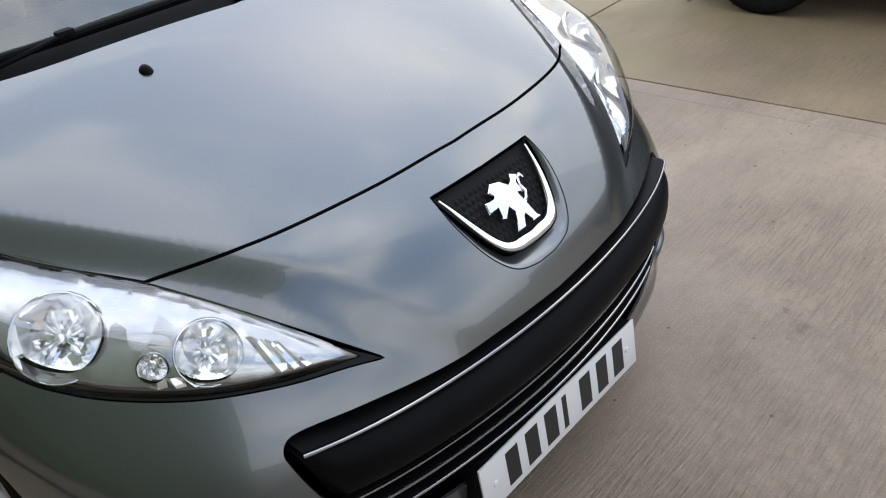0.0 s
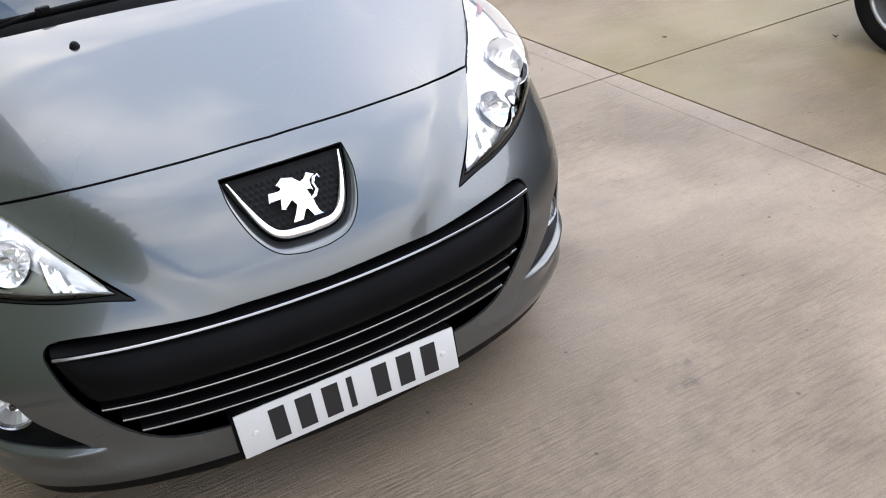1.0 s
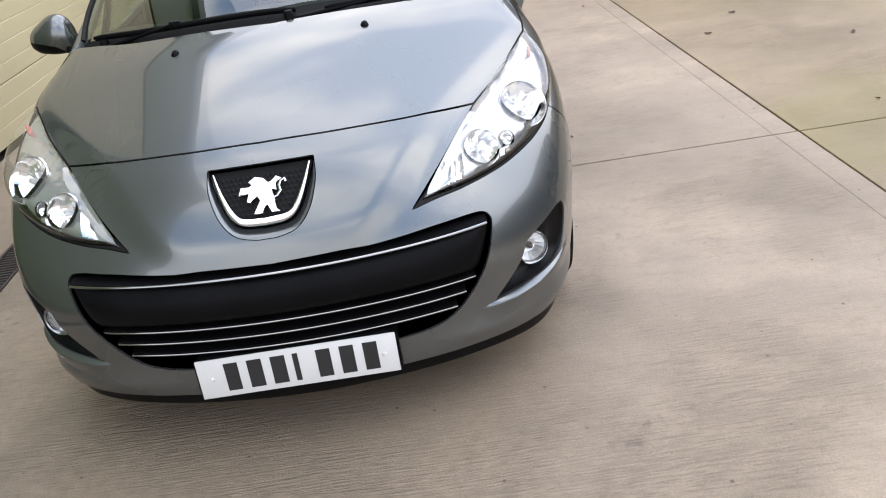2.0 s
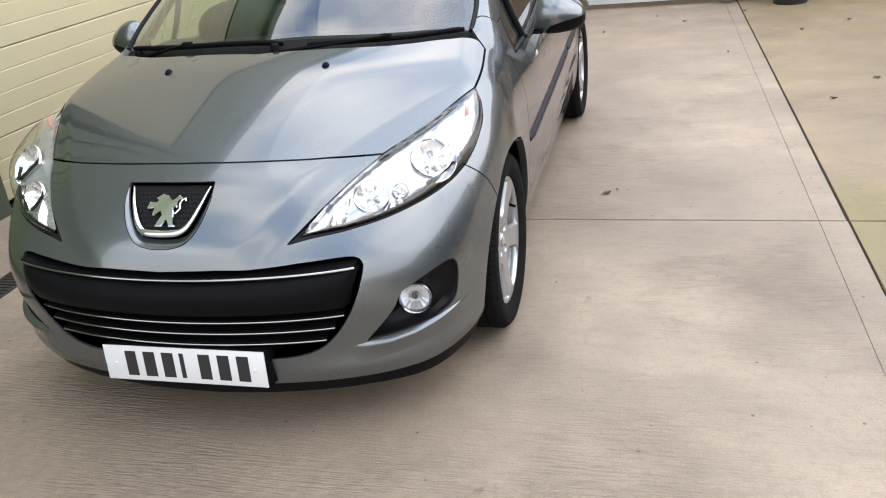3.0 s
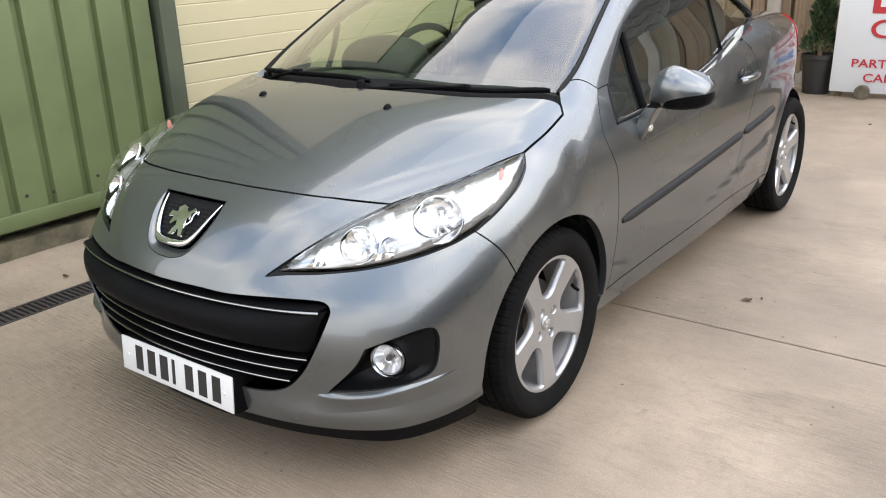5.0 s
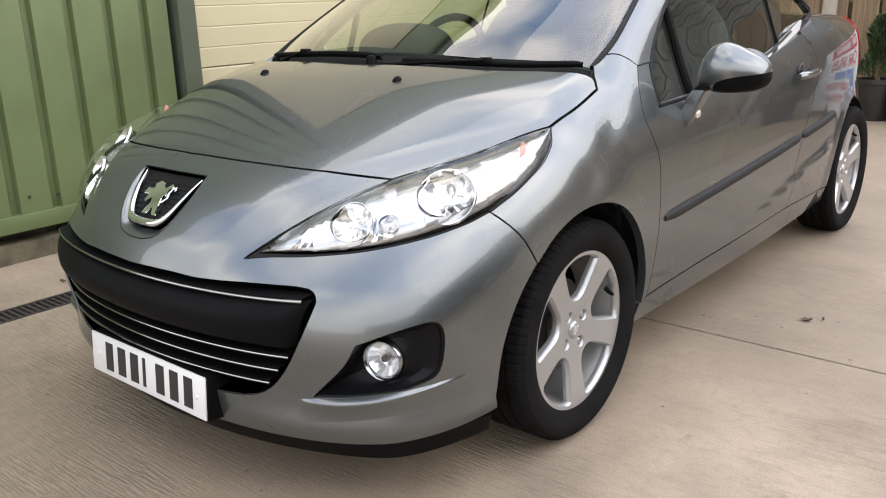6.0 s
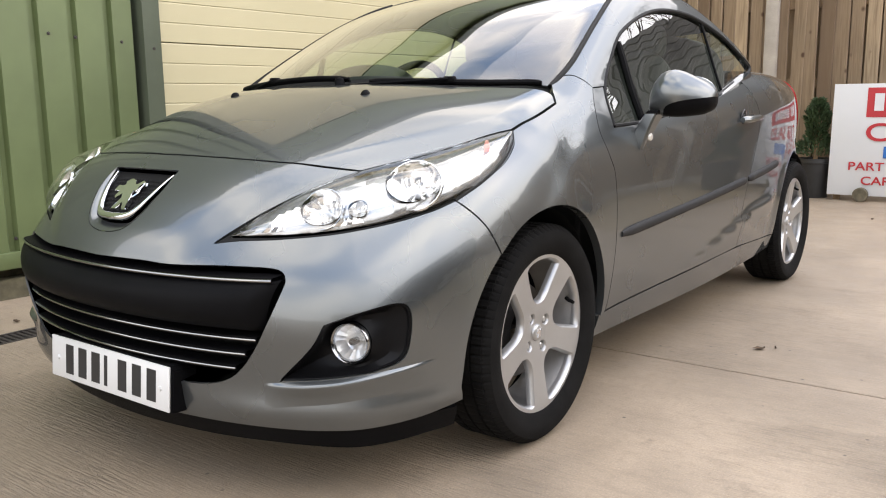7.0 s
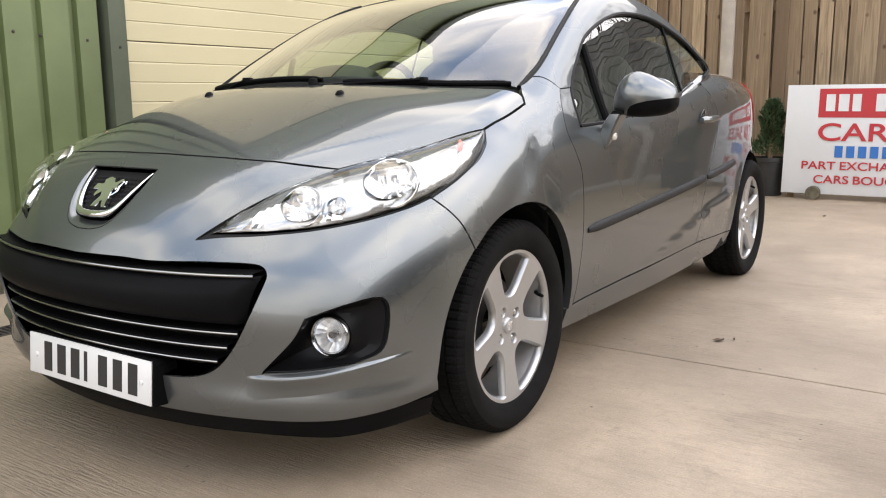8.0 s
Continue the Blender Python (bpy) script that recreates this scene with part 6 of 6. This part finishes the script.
# side fence across the yard
side_fence = tagged(new("fence_east", bpy.data.meshes.new("fence_east")), "weathered board fence along the far side of the yard", "fence", kind="structure")
bm = bmesh.new()
for z in (0.35, 1.0, 1.75):
    box(bm, (10.42, -14, z), (10.47, 7.6, z + 0.09))
bm.to_mesh(side_fence.data)
bm.free()
side_fence.data.materials.append(TIMBER)
y = -14.0
while y < 7.5:
    ob = new("board", board0.data)
    ob.parent = side_fence
    ob.location = (10.40, y, 0.1 + rnd.uniform(-0.012, 0.012))
    ob.rotation_euler = (0, rnd.uniform(-0.006, 0.006), -math.pi / 2 + rnd.uniform(-0.03, 0.03))
    y += 0.125

# ---- neighbouring house behind the fence, mirrored in the car's windows ----
def neighbour_house():
    t = thing("neighbour_house", "low brick house with a dark tiled hipped roof behind the fence", "house", (0.0, 9.2, 0))
    brick = surface("dull_brick", (0.25, 0.13, 0.085), 0.9, vary=0.25, scale=12, bump=0.3)
    tile = surface("dark_roof_tile", (0.085, 0.078, 0.066), 0.85, vary=0.35, scale=5, bump=0.3)
    bm = bmesh.new()
    box(bm, (-6.0, 0.3, 0), (10.0, 6.5, 2.35))
    part("wall", bm, brick, t)

    def courses(x0, x1, hip, rise, n):
        """One slope of overlapping wavy tiles; its end runs in by hip from eaves to ridge."""
        rows = []
        for i in range(n):
            for k, lift in ((i / n, 0.028), ((i + 1) / n, 0.0)):
                xs = np.linspace(x0, x1 - hip * k, 200)
                rows.append([(x, 3.4 * k, 2.35 + rise * k + lift + 0.030 * math.sin(x * 19)) for x in xs])
        bm = bmesh.new()
        loft(bm, rows)
        return bm

    part("roof", courses(-6.3, 5.3, 4.4, 3.3, 17), tile, t, "dark wavy-tiled roof", smooth=False)
    part("roof", courses(3.2, 10.3, 0.0, 2.5, 12), tile, t, "lower wavy-tiled roof", smooth=False)
    for x0, x1, hip, rise in ((-6.3, 5.3, 4.4, 3.3), (3.2, 10.3, 0.0, 2.5)):
        bm = bmesh.new()
        loft(bm, [[(x0, 3.4, 2.35 + rise), (x1 - hip, 3.4, 2.35 + rise)], [(x0, 6.8, 2.35), (x1, 6.8, 2.35)]])
        a = [bm.verts.new(p) for p in ((x1, 0, 2.35), (x1, 6.8, 2.35), (x1 - hip, 3.4, 2.35 + rise))]
        bm.faces.new(a)
        a = [bm.verts.new(p) for p in ((x0, 0, 2.35), (x0, 6.8, 2.35), (x0, 3.4, 2.35 + rise))]
        bm.faces.new(a)
        part("roof_end", bm, tile, t, smooth=False)


def bare_tree(x, y, h, seed):
    """Leafless tree: forking limbs that thin out into twigs."""
    t = thing("bare_tree", "leafless tree with thin dark branches beyond the roofs", "tree", (x, y, 0))
    bark = surface("dark_bark", (0.06, 0.048, 0.036), 0.9, vary=0.3, scale=12, bump=0.4) if "dark_bark" not in bpy.data.materials else bpy.data.materials["dark_bark"]
    rn = random.Random(seed)
    trunk, limbs = bmesh.new(), bmesh.new()
    tube(trunk, [(0, 0, 0), (0.05, 0.02, 0.25 * h), (-0.03, 0.0, 0.45 * h)], [0.20, 0.15, 0.12], 8)

    def grow(p, d, length, r, depth):
        mid = p + d * length * 0.5 + Vector((rn.uniform(-1, 1), rn.uniform(-1, 1), rn.uniform(-0.3, 0.6))) * length * 0.07
        tip = p + d * length
        tube(limbs, [p, mid, tip], [r, r * 0.8, r * 0.6], 5)
        if depth:
            for _ in range(3 if depth > 1 else 4):
                e = (d + Vector((rn.uniform(-1, 1), rn.uniform(-1, 1), rn.uniform(-0.25, 0.7))) * 0.75).normalized()
                grow(p + d * length * rn.uniform(0.55, 1.0), e, length * rn.uniform(0.55, 0.8), r * 0.55, depth - 1)

    for k in range(5):
        a = 2 * math.pi * k / 5 + rn.uniform(-0.4, 0.4)
        grow(Vector((0, 0, h * (0.36 + 0.02 * k))), Vector((0.6 * math.cos(a), 0.6 * math.sin(a), 0.9)).normalized(), 0.26 * h, 0.05, 4)
    part("trunk", trunk, bark, t)
    part("branches", limbs, bark, t)


neighbour_house()
bare_tree(5.4, 17.0, 8.5, 3)

# ---- sign board ----
sign = thing("sign_board", "white sign board with red and blue lettering, on two round feet", "sign", (1.165, 7.06, 0))
tilt = Matrix.Rotation(radians(-3), 4, "X")
bm = bmesh.new()
box(bm, (-0.995, 0.0, 0.05), (0.995, 0.012, 1.03), 0.002, m=tilt)
part("board_face", bm, SIGNWHITE, sign)
bm = bmesh.new()
box(bm, (-0.72, -0.004, 0.74), (0.72, 0.0, 0.995), m=tilt)
part("red_band", bm, SIGNRED, sign, smooth=False)


def bars(widths, z0, z1, x0, gap, material, name):
    x = x0
    for w in widths:
        if w < 0:
            x -= w
            continue
        bm = bmesh.new()
        box(bm, (x, -0.008, z0), (x + w, -0.004, z1), m=tilt)
        part(name, bm, material, sign, smooth=False)
        x += w + gap


def writing(text, z, height, width, material, name):
    """A line of lettering across the board, each word a part of its own."""
    cu = bpy.data.curves.new(name, "FONT")
    cu.align_x, cu.extrude, cu.size, cu.offset = "LEFT", 0.002, 1.0, 0.012
    ob = new(name, cu)
    words, x = [], 0.0
    for word in text.split():
        cu.body = word
        bpy.context.view_layer.update()
        me = bpy.data.meshes.new_from_object(ob.evaluated_get(bpy.context.evaluated_depsgraph_get()))
        lo, hi = min(v.co.x for v in me.vertices), max(v.co.x for v in me.vertices)
        me.transform(Matrix.Translation((x - lo, 0, 0)))
        x += hi - lo + 0.30
        words.append(me)
    bpy.data.objects.remove(ob)
    total = x - 0.30
    h = max(v.co.y for me in words for v in me.vertices)
    m = tilt @ Matrix.Translation((-width / 2, -0.006, z)) @ Matrix.Rotation(radians(90), 4, "X") @ Matrix.Diagonal((width / total, height / h, 1, 1))
    for me in words:
        me.transform(m)
        me.materials.append(material)
        new(name, me).parent = sign


bars([0.075, 0.085, 0.07, -0.09, 0.08, 0.085, 0.075, 0.075, 0.075, 0.075, 0.07, 0.07], 0.795, 0.945, -0.66, 0.028, SIGNWHITE, "name_bar")
writing("CAR SALES", 0.535, 0.155, 1.42, SIGNRED, "sign_word")
bars([0.066, 0.066, 0.066, 0.066, 0.066, -0.06, 0.066, 0.066, 0.066, 0.03, 0.066, 0.066], 0.385, 0.487, -0.56, 0.030, SIGNBLUE, "phone_bar")
writing("PART EXCHANGES WELCOME", 0.275, 0.072, 1.66, SIGNRED, "sign_word")
writing("CARS BOUGHT FOR CASH", 0.150, 0.072, 1.44, SIGNRED, "sign_word")
for sx in (-0.71, 0.69):
    bm = bmesh.new()
    lathe(bm, [(0.0005, -0.03), (0.058, -0.03), (0.062, -0.026), (0.062, 0.026), (0.058, 0.03), (0.0005, 0.03)], 20, lambda r, a, t: (sx + r * math.cos(t), a - 0.03, 0.062 + r * math.sin(t)))
    part("round_foot", bm, surface("mossy_timber", (0.14, 0.12, 0.08), 0.9, vary=0.4, scale=20) if sx < 0 else bpy.data.materials["mossy_timber"], sign, "mossy round wooden foot")
bm = bmesh.new()
box(bm, (-0.95, 0.06, 0.0), (-0.90, 0.11, 0.95), m=tilt)
box(bm, (0.90, 0.06, 0.0), (0.95, 0.11, 0.95), m=tilt)
box(bm, (-0.95, 0.014, 0.85), (0.95, 0.06, 0.90), m=tilt)
part("prop", bm, TIMBER, sign)


# ---- potted conifers ----
def potted_conifer(x, y, pot_r, pot_h, h, r, seed):
    t = thing("potted_conifer", "small dense green conifer in a black plastic pot", "plant", (x, y, 0), group="potted conifers by the fence")
    bm = bmesh.new()
    lathe(bm, [(0.0005, 0.0), (pot_r * 0.76, 0.0), (pot_r * 0.78, 0.01), (pot_r * 0.96, pot_h * 0.88), (pot_r * 1.04, pot_h * 0.89), (pot_r * 1.04, pot_h), (pot_r * 0.95, pot_h), (pot_r * 0.93, pot_h * 0.93)], 28, lambda q, a, th: (q * math.cos(th), q * math.sin(th), a))
    part("pot", bm, POT, t)
    bm = bmesh.new()
    lathe(bm, [(0.0005, pot_h * 0.94), (pot_r * 0.95, pot_h * 0.93)], 20, lambda q, a, th: (q * math.cos(th), q * math.sin(th), a))
    part("soil", bm, SOIL, t)
    bm = bmesh.new()
    tube(bm, [(0, 0, pot_h * 0.9), (0.01, 0, pot_h + 0.5 * h), (0, 0, pot_h + 0.9 * h)], [0.022, 0.014, 0.005])
    part("trunk", bm, TIMBER, t)
    rn = random.Random(seed)
    vs, fs = [], []
    for i in range(2600):
        q = rn.random() ** 0.8
        z = pot_h + 0.02 + q * h
        prof = r * (1 - 0.75 * q ** 1.6) * (0.75 + 0.25 * math.sin(9 * q + seed))
        th = rn.uniform(0, 2 * math.pi)
        rad = prof * (0.35 + 0.7 * rn.random() ** 0.45)
        c = Vector((rad * math.cos(th), rad * math.sin(th), z))
        d = Vector((math.cos(th) * 0.7 + rn.uniform(-0.4, 0.4), math.sin(th) * 0.7 + rn.uniform(-0.4, 0.4), 0.7 + rn.uniform(-0.3, 0.5))).normalized()
        s = d.cross(Vector((rn.uniform(-1, 1), rn.uniform(-1, 1), rn.uniform(-1, 1)))).normalized()
        L, w = rn.uniform(0.03, 0.06), rn.uniform(0.006, 0.012)
        n = len(vs)
        vs += [c - s * w * 0.3, c + d * L * 0.55 - s * w, c + d * L, c + d * L * 0.5 + s * w]
        fs.append((n, n + 1, n + 2, n + 3))
    mesh_object("crown", vs, fs, LEAFGREEN, t)
    return t


potted_conifer(0.02, 7.22, 0.155, 0.36, 0.50, 0.17, 1)
potted_conifer(2.40, 6.86, 0.19, 0.34, 0.62, 0.20, 2)

# ---- leaves and grit on the ground ----
LEAVES = [(1.054, 2.017, 0.05), (0.757, 5.892, 0.045), (1.45, 6.2, 0.05), (1.98, 6.55, 0.04), (2.35, 5.6, 0.05), (2.6, 4.0, 0.06), (2.28, 3.55, 0.05), (2.9, 4.4, 0.05), (3.3, 4.9, 0.05), (3.0, 3.1, 0.06),
          (-1.72, 0.62, 0.04), (-1.85, 0.35, 0.035), (-1.68, 0.95, 0.03), (1.10, 2.06, 0.02), (1.2, 6.5, 0.04), (2.75, 5.9, 0.04), (1.75, 4.9, 0.03), (3.1, 1.35, 0.03), (2.55, 1.95, 0.025), (-1.9, 1.1, 0.04)]
for i, (x, y, s) in enumerate(LEAVES):
    rn = random.Random(i)
    bm = bmesh.new()
    n = 9
    ring = [bm.verts.new((s * 0.5 * math.cos(2 * math.pi * k / n) * rn.uniform(0.7, 1.2), s * 0.24 * math.sin(2 * math.pi * k / n) * rn.uniform(0.7, 1.2), 0.003 + 0.010 * rn.random())) for k in range(n)]
    mid = bm.verts.new((0, 0, 0.001))
    for k in range(n):
        bm.faces.new((ring[k], ring[(k + 1) % n], mid))
    ob = part("dead_leaf", bm, DEADLEAF, None, smooth=False)
    ob.location = (x, y, 0.001)
    ob.rotation_euler = (0, 0, rn.uniform(0, 6))
    tagged(ob, "small curled brown dead leaf lying on the concrete", "leaf", group="fallen leaves on the yard")


# ---- second parked car ----
def parked_hatchback():
    """Small dark hatchback: one shell of smooth sections, glass, lamps and wheels."""
    t = thing("parked_car", "dark hatchback parked on the mossy side of the yard", "car", (3.87, -0.35, 0))
    prof_y = [-1.95, -1.85, -1.55, -0.95, -0.55, 0.1, 0.9, 1.5, 1.85, 1.98]
    top = natural_spline(prof_y, [0.62, 0.72, 0.86, 0.95, 1.20, 1.44, 1.45, 1.34, 1.02, 0.70])
    belt = natural_spline(prof_y, [0.60, 0.68, 0.80, 0.88, 0.92, 0.94, 0.97, 0.99, 0.90, 0.66])
    wide = natural_spline(prof_y, [0.55, 0.70, 0.80, 0.84, 0.845, 0.85, 0.85, 0.83, 0.76, 0.60])
    rows = []
    for y in np.linspace(-1.95, 1.98, 60):
        w, b, h = float(wide(y)), float(belt(y)), float(top(y))
        q = [(w * 0.90, 0.20), (w * 0.98, 0.32), (w, 0.5), (w * 0.995, 0.7), (w * 0.95, b), (w * 0.86, b + 0.45 * (h - b)), (w * 0.74, b + 0.85 * (h - b)), (w * 0.5, h - 0.015), (0, h)]
        c = np.array(curve_points(q, 4))
        half = [(x, y, z) for x, z in c]
        rows.append(half + [(-x, yy, z) for x, yy, z in half[-2::-1]])
    bm = bmesh.new()
    loft(bm, rows)
    cuts = []
    for f in list(bm.faces):
        c = f.calc_center_median()
        if any((c.y - wy) ** 2 + (c.z - 0.30) ** 2 < 0.345 ** 2 for wy in (-1.15, 1.30)) and abs(c.x) > 0.5:
            cuts.append(f)
    bmesh.ops.delete(bm, geom=cuts, context="FACES")
    part("body", bm, PAINT_DARK, t, "dark metallic body shell", angle=180)
    for s in (1, -1):
        for y0, y1 in ((-0.42, 0.28), (0.36, 1.2)):
            rws = []
            for y in np.linspace(y0, y1, 8):
                w, b, h = float(wide(y)), float(belt(y)), float(top(y))
                rws.append([(s * (w * (0.945 - 0.20 * k) + 0.006), y, b + 0.04 + (0.74 * (h - b)) * k) for k in np.linspace(0, 1, 5)])
            bm = bmesh.new()
            loft(bm, rws)
            part("side_window", bm, GLOSSBLACK, t)
    bm = bmesh.new()
    box(bm, (-0.70, -1.75, 0.16), (0.70, 1.8, 0.5), 0.03)
    part("underbody", bm, MATT, t)
    for wy, ang in ((1.30, 10), (-1.15, 33)):
        for s in (1, -1):
            w = copy_thing(front_wheel, pose(s * 0.74, wy, HUB_Z, ang if s > 0 else -ang, 0, 0 if s > 0 else 180))
            w.parent = t
    return t


parked_hatchback()
